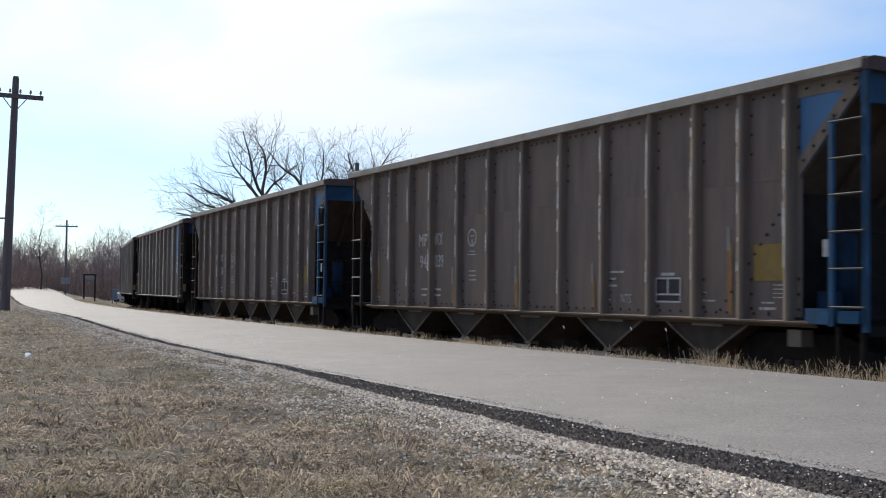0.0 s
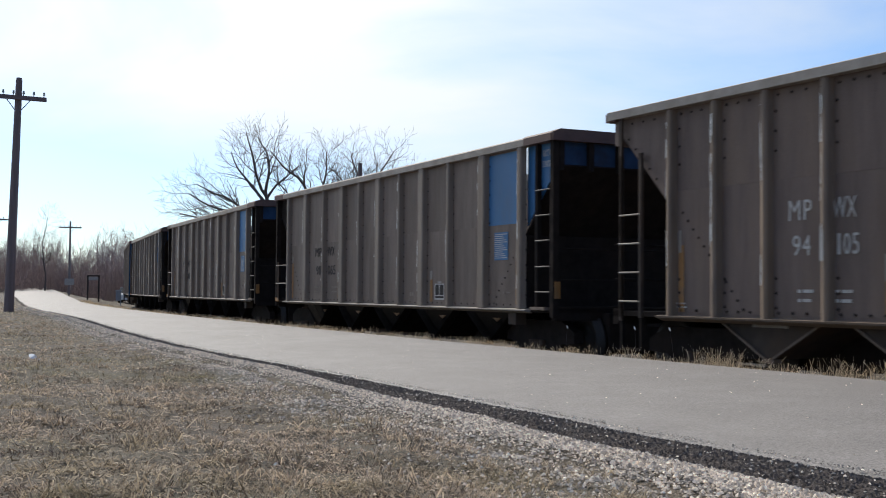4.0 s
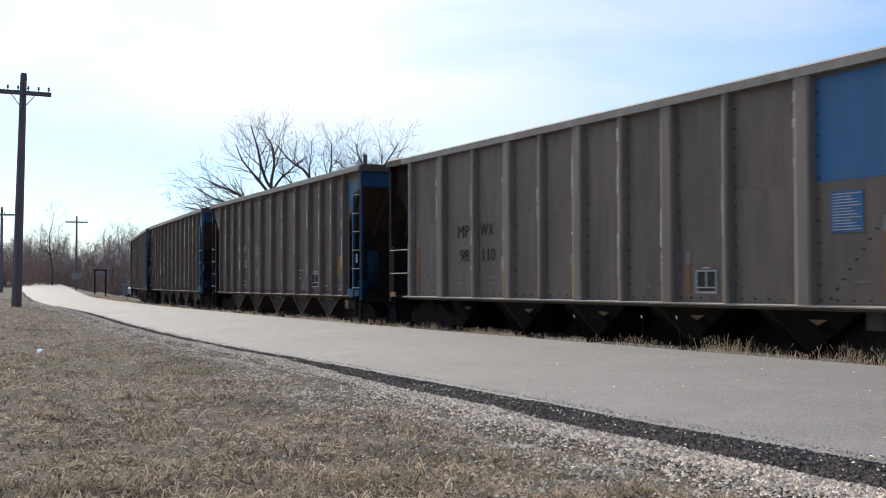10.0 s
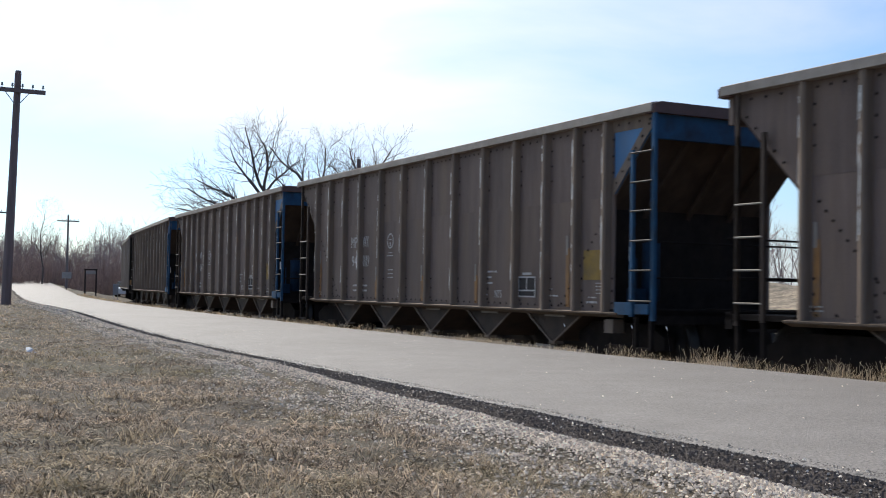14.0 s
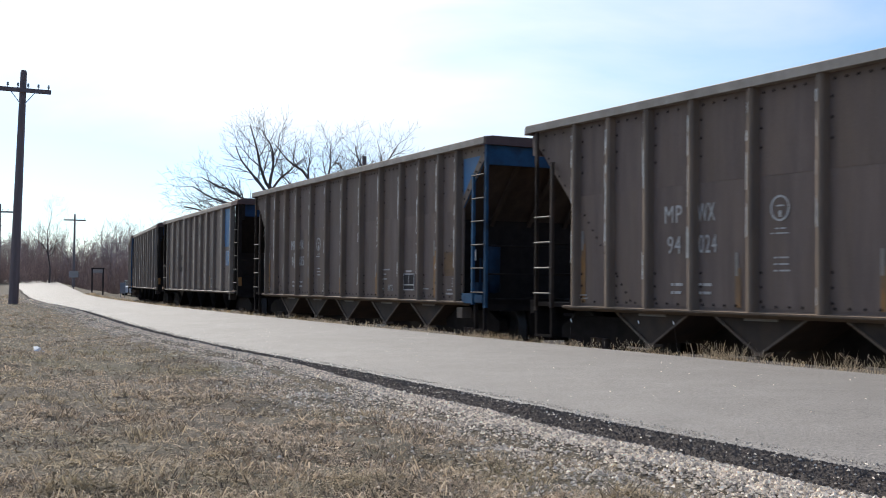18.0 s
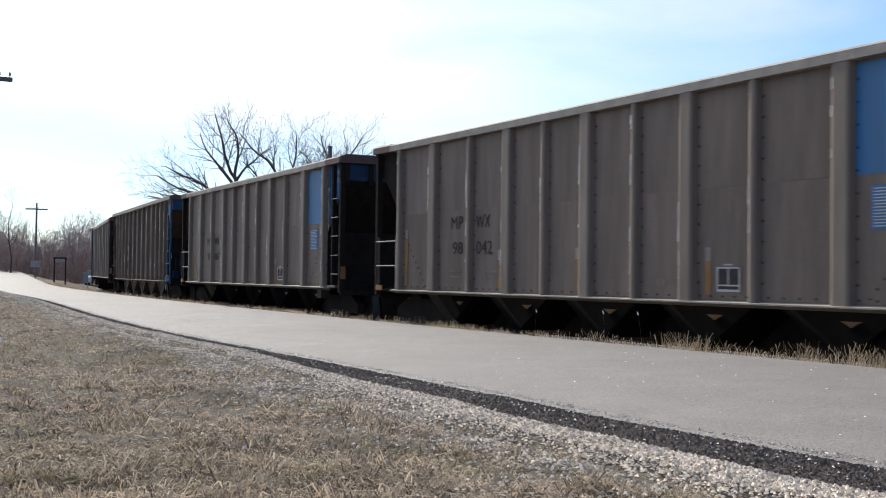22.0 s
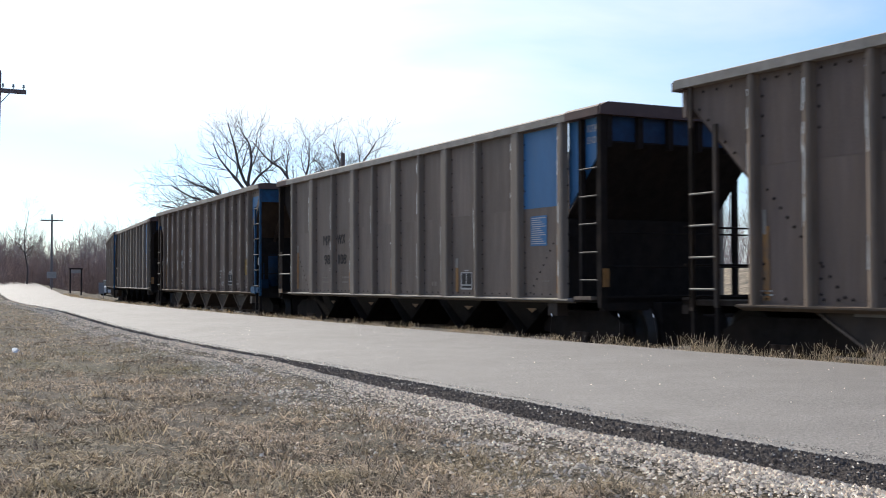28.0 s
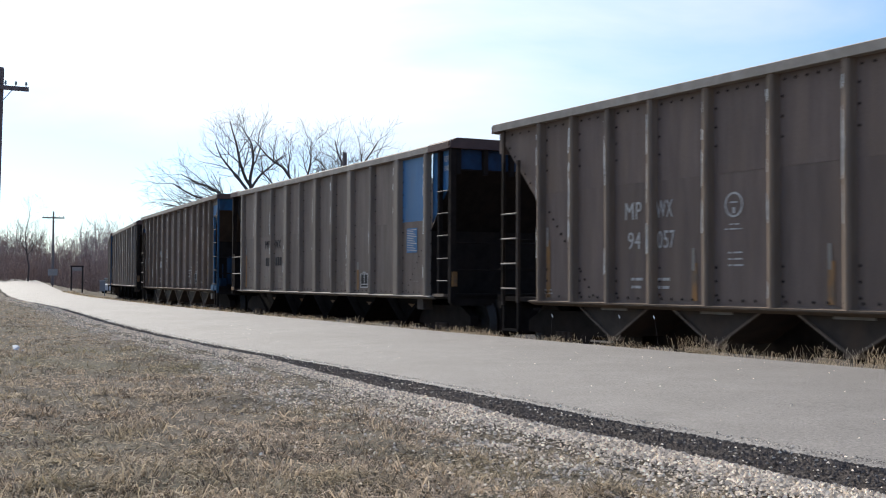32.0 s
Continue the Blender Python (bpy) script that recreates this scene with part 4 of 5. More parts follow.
    for x, z, w, h in ((1.55, 1.14, 0.2, 0.11), (5.45, 1.22, 0.24, 0.04), (-5.55, 1.28, 0.12, 0.12), (-5.35, 1.30, 0.10, 0.10), (-4.2, 1.30, 0.4, 0.06), (-4.2, 1.20, 0.4, 0.05), (-2.95, 1.30, 0.4, 0.06), (-2.95, 1.20, 0.35, 0.05)):
        text_bar(bars, x, w, ys, z, h)
    tagged(part("stencil_block", bars, RIB_PALE, car, "small faded stencils"), kind="stuff")
    return car


def text_mesh(words, wide, high):
    cu = bpy.data.curves.new("words", "FONT")
    cu.body, cu.size, cu.extrude = words, 1.0, 0.002
    cu.space_character = 1.1
    ob = new("words", cu)
    bpy.context.view_layer.update()
    me = bpy.data.meshes.new_from_object(ob.evaluated_get(bpy.context.evaluated_depsgraph_get()))
    bpy.data.objects.remove(ob)
    xs, ys = [v.co.x for v in me.vertices], [v.co.y for v in me.vertices]
    kx, ky = wide / (max(xs) - min(xs)), high / (max(ys) - min(ys))
    for v in me.vertices:
        v.co.x, v.co.y = (v.co.x - min(xs)) * kx, (v.co.y - min(ys)) * ky
    return me


WORDS = {}


def stencil(car, words, x0, x1, z0, z1, y, material):
    """Words painted on the near side, filling the box from x0, z0 to x1, z1."""
    key = (words, round(x1 - x0, 3), round(z1 - z0, 3), material.name)
    if key not in WORDS:
        WORDS[key] = text_mesh(*key[:3])
        WORDS[key].materials.append(material)
    return part("lettering", WORDS[key], material, car, "", at=pose(x0, y, z0, 90, 0, 0))


def digits(car, words, x0, step, z0, z1, y, material):
    """A number, each digit step wide; a digit that nobody can read is a plain bar."""
    for i, c in enumerate(words):
        a = x0 + i * step
        if c == "-":
            part("stencil_bar", Shape().box(a + 0.02, a + step - 0.03, y, y + 0.003, z0, z1), material, car)
        elif c == "1":
            stencil(car, c, a + step * 0.3, a + step * 0.62, z0, z1, y, material)
        else:
            stencil(car, c, a, a + step - 0.03, z0, z1, y, material)


def letter_a(car, left, right):
    y = -HALF + 0.12 - 0.014
    rusted = right in ("005", "---")
    part("colour_patch", Shape().box(5.56, 6.08, y - 0.002, y + 0.002, 1.42, 1.87), RUSTY_YELLOW if rusted else YELLOW, car, "rust-stained faded patch" if rusted else "faded yellow paint patch")
    stencil(car, "MP", -3.93, -3.57, 2.13, 2.37, y, WHITE)
    stencil(car, "WX", -3.25, -2.91, 2.13, 2.37, y, WHITE)
    digits(car, left, -3.87, 0.155, 1.71, 1.95, y, WHITE)
    digits(car, right, -3.22, 0.125, 1.71, 1.95, y, WHITE)
    stencil(car, "NTS", 2.80, 3.04, 1.11, 1.24, y - 0.004, WHITE)


def letter_b(car, left, right):
    y = -HALF + 0.11 - 0.013
    stencil(car, "MP", -4.13, -3.71, 2.08, 2.30, y, DARKINK)
    stencil(car, "WX", -3.26, -2.79, 2.08, 2.30, y, DARKINK)
    digits(car, left, -4.07, 0.19, 1.63, 1.85, y, DARKINK)
    digits(car, right, -3.24, 0.18, 1.63, 1.85, y, DARKINK)
    stencil(car, "ROTARY", 6.66, 7.02, 3.46, 3.57, -HALF + 0.155, WHITE)
    stencil(car, "END", 6.66, 6.88, 3.29, 3.39, -HALF + 0.155, WHITE)


# kind and what can be read of each car's number, from the first car back
CONSIST = [("a", "94", "039"), ("a", "94", "105"), ("b", "98", "065"), ("b", "98", "103"), ("b", "98", "110"), ("a", "94", "022"), ("a", "94", "019"), ("a", "94", "024"),
           ("a", "94", "005"), ("b", "98", "042"), ("b", "98", "067"), ("a", "94", "010"), ("b", "98", "108"), ("a", "94", "057"), ("b", "--", "---"), ("a", "--", "---"), ("b", "--", "---"),
           ("a", "--", "---"), ("b", "--", "---"), ("a", "--", "---")]
# how far the play in the couplers sets each car forward
SLACK = (0.11, -0.07, 0.03, -0.16, -0.03, 0.0, 0.02, 0.11, 0.08, -0.04, -0.02, -0.08, -0.15, -0.15)
CARS = []


def build_train():
    first = {"a": hopper_a, "b": hopper_b}
    models = {}
    for k, (kind, left, right) in enumerate(CONSIST):
        if kind not in models:
            car = models[kind] = first[kind]()
            made = car
        else:
            made = copy_thing(models[kind], Matrix())
        CARS.append((k, kind, made))
    for k, kind, car in CARS:
        left, right = CONSIST[k][1:]
        (letter_a if kind == "a" else letter_b)(car, left, right)


build_train()


# ---- poles, signs, cabinet, far car ----
def polar(az, dist):
    return dist * math.sin(radians(az)), dist * math.cos(radians(az))


def utility_pole(az, dist, height, arm, lean=0.0, turn=0.0, pegs=6, thick=1.0, wood=None, label="dark creosoted wooden utility pole with a crossarm"):
    x, y = polar(az, dist)
    z = ground_z(x, y) - 0.05
    pole = thing("utility_pole", label, "utility pole", "utility poles", pose(x, y, z, 0, lean, -az + turn))
    sh = Shape().lathe([(q * height, thick * (0.165 - 0.06 * q)) for q in (0, 0.05, 0.2, 0.4, 0.6, 0.8, 0.99)] + [(height, 0.085 * thick)], 12, "z")
    wood = wood or WOOD
    part("shaft", sh, wood, pole, soft=False)
    part("crossarm", Shape().box(-arm / 2, arm / 2, -0.17, -0.07, height - 0.66, height - 0.54), wood, pole)
    for g in (-1, 1):
        part("brace", Shape().tube((g * arm * 0.23, -0.16, height - 0.62), (g * 0.06, -0.13, height - 1.0), 0.014, n=5), GREYBOX, pole, "thin flat steel brace")
    for i in range(pegs):
        px = (-0.45 + 0.9 * i / (pegs - 1)) * arm
        if abs(px) < 0.1:
            continue
        ins = Shape().lathe([(0, 0.012), (0.05, 0.012), (0.055, 0.034), (0.085, 0.038), (0.095, 0.026), (0.13, 0.032), (0.15, 0.018)], 8, "z")
        part("insulator", ins, GLAZE, pole, at=pose(px, -0.12, height - 0.54))
    return pole


utility_pole(-20.48, 35.4, 6.90, 1.56, lean=1.25, thick=0.86)
FAR_LABEL = "utility pole coloured haze-grey, with a crossarm by the woods"
utility_pole(-21.15, 92.0, 6.5, 2.1, thick=0.75, wood=HAZEWOOD, label=FAR_LABEL)
utility_pole(-17.80, 113.0, 6.9, 2.0, thick=0.75, wood=HAZEWOOD, label=FAR_LABEL)


def post_sign(az, dist, w, h, z, board, label):
    x, y = polar(az, dist)
    g = ground_z(x, y)
    sg = thing("sign", label, "sign", at=pose(x, y, g - 0.05, 0, 0, -az))
    part("post", Shape().box(-0.04, 0.04, 0.02, 0.10, 0, z + h), WOOD, sg)
    part("board", Shape().box(-w / 2, w / 2, -0.02, 0.02, z, z + h), board, sg)
    return sg


def frame_sign(az, dist):
    x, y = polar(az, dist)
    sg = thing("frame_sign", "dark two-post frame with a pale name board across its top", "sign", at=pose(x, y, ground_z(x, y) - 0.05, 0, 0, -az))
    for g in (-1, 1):
        part("post", Shape().box(g * 0.34 - 0.05, g * 0.34 + 0.05, -0.05, 0.05, 0, 1.72), DARKWOOD, sg)
    part("board", Shape().box(-0.30, 0.30, -0.06, -0.02, 1.42, 1.62), SIGNWHITE, sg)
    part("crossbar", Shape().box(-0.42, 0.42, -0.03, 0.03, 1.66, 1.74), DARKWOOD, sg)


post_sign(-17.80, 95.0, 0.72, 0.5, 1.05, SIGNWHITE, "small weathered white board on a wooden post by the brush")
frame_sign(-16.70, 77.0)


def cabinet(az, dist):
    x, y = polar(az, dist)
    cb = thing("signal_cabinet", "grey steel signal cabinet beside the crossing", "cabinet", at=pose(x, y, ground_z(x, y) - 0.05, 0, 0, -az))
    part("body", Shape().box(-0.22, 0.22, -0.2, 0.2, 0.40, 1.25), GREYBOX, cb)
    part("roof", Shape().slab([(-0.24, 1.25), (0.24, 1.25), (0.20, 1.31), (-0.20, 1.31)], -0.25, 0.25), GREYBOX, cb)
    part("door", Shape().box(-0.18, 0.18, -0.22, -0.20, 0.46, 1.2), GREYBOX, cb)
    for g in (-1, 1):
        part("leg", Shape().box(g * 0.18 - 0.03, g * 0.18 + 0.03, -0.05, 0.05, 0.0, 0.40), GREYBOX, cb)


cabinet(-15.53, 100.0)


def far_car(az, dist, turn):
    x, y = polar(az, dist)
    car = thing("parked_car", "white car waiting at the far crossing", "car", at=pose(x, y, ground_z(x, y), 0, 0, turn))
    part("body", Shape().plate([(-2.1, 0.35), (-2.1, 0.75), (-2.0, 0.9), (-0.9, 0.98), (1.9, 0.98), (2.1, 0.85), (2.1, 0.35)], -0.85, 0.85), CARWHITE, car)
    part("cabin", Shape().plate([(-1.0, 0.98), (-0.3, 1.45), (1.2, 1.48), (1.8, 0.98)], -0.74, 0.74), GLASSY, car, "dark glazed cabin")
    part("roof", Shape().box(-0.35, 1.25, -0.72, 0.72, 1.45, 1.50), CARWHITE, car)
    for wx in (-1.3, 1.3):
        for wy in (-0.8, 0.8):
            part("wheel", Shape().lathe([(wy - 0.1, 0.1), (wy - 0.1, 0.31), (wy + 0.1, 0.31), (wy + 0.1, 0.1)], 14), BLACK, car, at=pose(wx, 0, 0.31))


far_car(-15.02, 112.0, -80)


# ---- trees ----
def grow(sh, rnd, p, d, length, radius, level, flat=0.45):
    """One bent, tapering branch with long side branches that turn up towards the light."""
    n = (2, 4, 6, 8)[level]
    q, r, d = Vector(p), radius, Vector(d).normalized()
    side = rnd.choice((-1, 1))
    wander = (0.06, 0.09, 0.13, 0.15)[level]
    for i in range(n):
        t = (i + 1) / n
        d = (d + Vector((rnd.gauss(0, wander), rnd.gauss(0, wander) * flat, rnd.gauss(0, wander) + (0.05 if level < 3 else 0.02)))).normalized()
        e = q + d * (length / n)
        r2 = max(0.006, radius * (1 - 0.74 * t))
        sh.tube(q, e, r, r2, 6 if level == 3 else (4 if level == 2 else 3), caps=False)
        q, r = e, r2
        if level and (t > 0.2 or level < 3) and rnd.random() < (0.62 if level == 1 else 0.95):
            side = -side
            across = Vector((d.z, 0, -d.x)) * side
            across.y += rnd.gauss(0, flat * 1.3)
            ang = radians(rnd.uniform(20, 46))
            nd = d * math.cos(ang) + across.normalized() * math.sin(ang)
            grow(sh, rnd, q, nd, max(0.45, length * rnd.uniform(0.45, 0.70) * (1 - 0.45 * t)), r * rnd.uniform(0.55, 0.72), level - 1, flat)


def bare_tree(az, dist, fork, lean, seed, label, limbs, girth=1.0, bark=None):
    """A leafless tree: trunk to the fork, then limbs of (angle off the upright, length, height on the trunk)."""
    rnd = random.Random(seed)
    x, y = polar(az, dist)
    z = ground_z(x, y) - 0.1
    tree = thing("bare_tree", label, "tree", "bare trees behind the train", pose(x, y, z, 0, 0, -az))
    sh = Shape()
    mid, top = Vector((-lean * 0.3, 0, fork * 0.5)), Vector((lean, 0.0, fork))
    sh.tube((0, 0, 0), mid, 0.24 * girth, 0.17 * girth, 9, caps=False)
    sh.tube(mid, top, 0.17 * girth, 0.12 * girth, 9, caps=False)
    part("trunk", sh, bark or BARK, tree)
    for angle, length, share in limbs:
        lm = Shape()
        at = mid.lerp(top, share)
        d = Vector((math.sin(radians(angle)), rnd.uniform(-0.3, 0.3), math.cos(radians(angle))))
        grow(lm, rnd, at, d, length, 0.125 * girth * (0.6 + 0.1 * length), 3)
        part("limb", lm, bark or BARK, tree)
    return tree


bare_tree(-8.05, 62.0, 6.9, -0.55, 3, "leafless spreading tree with long drooping limbs behind the train", ((-88, 5.0, 0.42), (-76, 4.8, 0.52), (-62, 4.5, 0.62), (-46, 4.1, 0.76), (-26, 3.7, 0.94), (-4, 3.2, 1.0), (22, 2.7, 0.9), (-97, 4.0, 0.34)), girth=0.78)
bare_tree(-6.35, 60.0, 5.7, 0.05, 9, "leafless tree with upright forked limbs behind the train", ((-40, 2.9, 0.85), (-14, 4.0, 1.0), (8, 3.5, 0.95), (34, 3.9, 1.0), (56, 3.0, 0.85)), girth=0.78)
bare_tree(-3.60, 64.0, 6.0, 0.0, 14, "leafless rounded tree with fine twigs behind the train", ((-66, 2.6, 0.8), (-42, 2.9, 0.95), (-16, 3.2, 1.0), (10, 3.4, 1.0), (36, 3.0, 0.95), (62, 2.6, 0.8)), girth=0.78)

bare_tree(-18.9, 118.0, 3.4, -0.2, 17, "slender leafless tree at the edge of the far woods", ((-30, 2.2, 0.8), (-6, 4.2, 1.0), (28, 2.4, 0.9), (50, 1.8, 0.7)), girth=0.42)

post = thing("old_post", "short dark wooden pole standing among the bare trees", "pole", at=pose(*polar(-3.86, 58.0), -0.4))
part("shaft", Shape().tube((0, 0, 0), (0, 0, 7.6), 0.13, 0.11, 8), WOOD, post)


def brush_bank(name, label, az0, az1, d0, d1, count, h0, h1, seed, profile=None, material=None):
    """Far leafless woods: many thin stems with twigs, in one mesh."""
    rnd = random.Random(seed)
    sh = Shape()
    for _ in range(count):
        az, dist = rnd.uniform(az0, az1), rnd.uniform(d0, d1)
        x, y = polar(az, dist)
        z = ground_z(x, y)
        h = rnd.uniform(h0, h1) * (profile(az) if profile else 1.0)
        base = Vector((x, y, z - 0.2))
        d = Vector((rnd.gauss(0, 0.12), rnd.gauss(0, 0.12), 1)).normalized()
        r = h * 0.0125
        q = base
        for i in range(4):
            e = q + (d + Vector((rnd.gauss(0, 0.1), rnd.gauss(0, 0.1), 0))) * h / 4
            sh.tube(q, e, r, r * 0.72, 3, caps=False)
            for _ in range(5 if i else 6):
                b = (d * rnd.uniform(0.5, 1.2) + Vector((rnd.gauss(0, 0.8), rnd.gauss(0, 0.8), rnd.uniform(0, 0.4)))).normalized()
                k = q + (e - q) * rnd.random()
                tip = k + b * h * rnd.uniform(0.12, 0.28)
                sh.tube(k, tip, r * 0.5, r * 0.25, 3, caps=False)
                for _ in range(3):
                    b2 = (b + Vector((rnd.gauss(0, 0.6), rnd.gauss(0, 0.6), rnd.gauss(0.2, 0.4)))).normalized()
                    m = k + (tip - k) * rnd.uniform(0.3, 1)
                    sh.tube(m, m + b2 * h * rnd.uniform(0.06, 0.14), r * 0.3, r * 0.16, 3, caps=False)
            q, r = e, r * 0.72
    return single(name, sh, material or BRUSH, label, "woods", kind="stuff")


brush_bank("far_woods", "dense leafless grey-brown winter woods beyond the road", -25, -11, 135, 185, 620, 4.8, 8.3, 21, lambda a: (0.70 + 0.30 * smooth(-20.5, -15, a)) * (1 - 0.10 * math.exp(-((a + 17.6) / 0.7) ** 2)))
brush_bank("far_brush", "leafless brown brush along the railway", -25, -12, 118, 150, 800, 2.2, 4.6, 22, material=THICKET)
brush_bank("field_woods", "leafless thin trees beyond the field across the tracks", -11, 26, 75, 130, 330, 4.0, 8.0, 23)


# ---- loose stones, grass, weeds ----
def in_view(x, y, margin=1.5):
    az = math.degrees(math.atan2(x, y))
    return y > 1.0 and -23 - margin < az < 22 + margin


def lump(sh, rnd, x, y, z, r):
    a = rnd.uniform(0, 6.28)
    ca, sa = math.cos(a) * r, math.sin(a) * r
    k1, k2, k3 = rnd.uniform(0.7, 1.2), rnd.uniform(0.45, 0.9), rnd.uniform(0.5, 1.0)
    sh.add([(x + ca * k1, y + sa * k1, z), (x - sa * k2, y + ca * k2, z + r * 0.1), (x - ca, y - sa, z - r * 0.05), (x + sa * k2, y - ca * k2, z), (x + ca * 0.35, y + sa * 0.25, z + r * k3), (x - ca * 0.4, y + sa * 0.35, z + r * k3 * 0.9)],
           [(0, 1, 4), (1, 5, 4), (1, 2, 5), (2, 3, 5), (3, 4, 5), (3, 0, 4)])


def edge_height(k):
    for (a, za), (b, zb) in zip(EDGE_ROWS, EDGE_ROWS[1:]):
        if k <= b:
            return za + (zb - za) * (k - a) / (b - a)
    return -0.10


def gravel():
    rnd = random.Random(5)
    sh = Shape()
    for _ in range(150000):
        s = 17.5 - 42 * rnd.random() ** 2.6
        k = min(abs(rnd.gauss(0, 0.75)), 2.6)
        off = verge(s) - 0.05 + k * gravel_share(s)
        if k > 0.6 and rnd.random() < 0.35 + 0.9 * noise.noise((s * 1.5, off * 1.5, 6)):
            continue
        p = road_path(s, off)
        if in_view(p.x, p.y):
            r = rnd.uniform(0.0045, 0.0118)
            bed = -0.050 + 0.055 * smooth(0.0, 0.35, k) - 0.10 * smooth(0.6, 1.05, k)
            lump(sh, rnd, p.x, p.y, max(ground_z(p.x, p.y), bed + rise(s)) + r * rnd.uniform(0.0, 1.3), r)
    for _ in range(2200):
        s, k = 17.5 - 22 * rnd.random() ** 1.5, rnd.random() ** 1.4 - 0.15
        p = edge_path(s, k)
        if in_view(p.x, p.y):
            r = rnd.uniform(0.004, 0.010)
            lump(sh, rnd, p.x, p.y, edge_height(max(0.0, k)) + r * 0.4 + rise(s) + (0.012 if k < 0 else 0.0), r)
    single("gravel", sh, STONE, "loose pale crushed limestone along the lane's edge", "gravel", kind="stuff")
    sh = Shape()
    for _ in range(52000):
        s = 17.5 - 34 * rnd.random() ** 1.8
        k = rnd.uniform(-0.55, 1.05)
        if k < 0.05 and rnd.random() < 0.25 - 1.1 * k + noise.noise((s * 1.7, 0, 5)):
            continue
        p = edge_path(s, k)
        if in_view(p.x, p.y):
            r = rnd.uniform(0.003, 0.0095) * (1.0 if k > 0.05 else 0.42)
            lump(sh, rnd, p.x, p.y, edge_height(max(0.0, k)) + r * 0.25 + rise(s) + (0.012 if k < 0 else 0.0), r)
    single("asphalt_crumbs", sh, CHUNK, "dark crumbs broken from the asphalt edge", "gravel", kind="stuff")
    sh = Shape()
    for _ in range(330):
        s, off = rnd.uniform(2, 17), rnd.uniform(2.6, 6.4)
        p = road_path(s, off)
        if in_view(p.x, p.y):
            r = rnd.uniform(0.003, 0.008)
            lump(sh, rnd, p.x, p.y, 0.045 * (1 - ((off - 4.3) / 2.15) ** 2) + 0.001, r)
    single("road_pebbles", sh, STONE, "scattered pale pebbles on the asphalt", "gravel", kind="stuff")


def blade(v, f, rnd, x, y, z, h, w, bend):
    a, b = rnd.uniform(0, 6.28), rnd.uniform(0, 6.28)
    dx, dy, bx, by = math.cos(a) * w, math.sin(a) * w, math.cos(b) * bend, math.sin(b) * bend
    k = len(v)
    v += [(x - dx, y - dy, z), (x + dx, y + dy, z), (x + dx + bx * 0.4, y + dy + by * 0.4, z + h * 0.8), (x - dx + bx * 0.4, y - dy + by * 0.4, z + h * 0.8), (x + bx, y + by, z + h * rnd.uniform(0.5, 1.0))]
    f += [(k, k + 1, k + 2, k + 3), (k + 3, k + 2, k + 4)]


def thatch(v, f, rnd, x, y, z, long, w):
    """A dead blade lying curled on the turf, its tip raised or tucked in."""
    a, turn = rnd.uniform(0, 6.28), rnd.gauss(0, 0.55)
    lift = rnd.uniform(0.0, 0.75)
    k = len(v)
    px, py, pz = x, y, z
    for i, (wide, step) in enumerate(((0.8, 0.0), (1.0, 0.36), (0.8, 0.36), (0.25, 0.28))):
        px, py = px + math.cos(a) * long * step, py + math.sin(a) * long * step
        pz += long * step * math.sin(lift)
        sx, sy = -math.sin(a) * w * wide, math.cos(a) * w * wide
        v += [(px - sx, py - sy, pz), (px + sx, py + sy, pz + w * 0.6)]
        a, lift = a + turn, lift - rnd.uniform(0.1, 0.6)
    f += [(k, k + 1, k + 3, k + 2), (k + 2, k + 3, k + 5, k + 4), (k + 4, k + 5, k + 7, k + 6)]


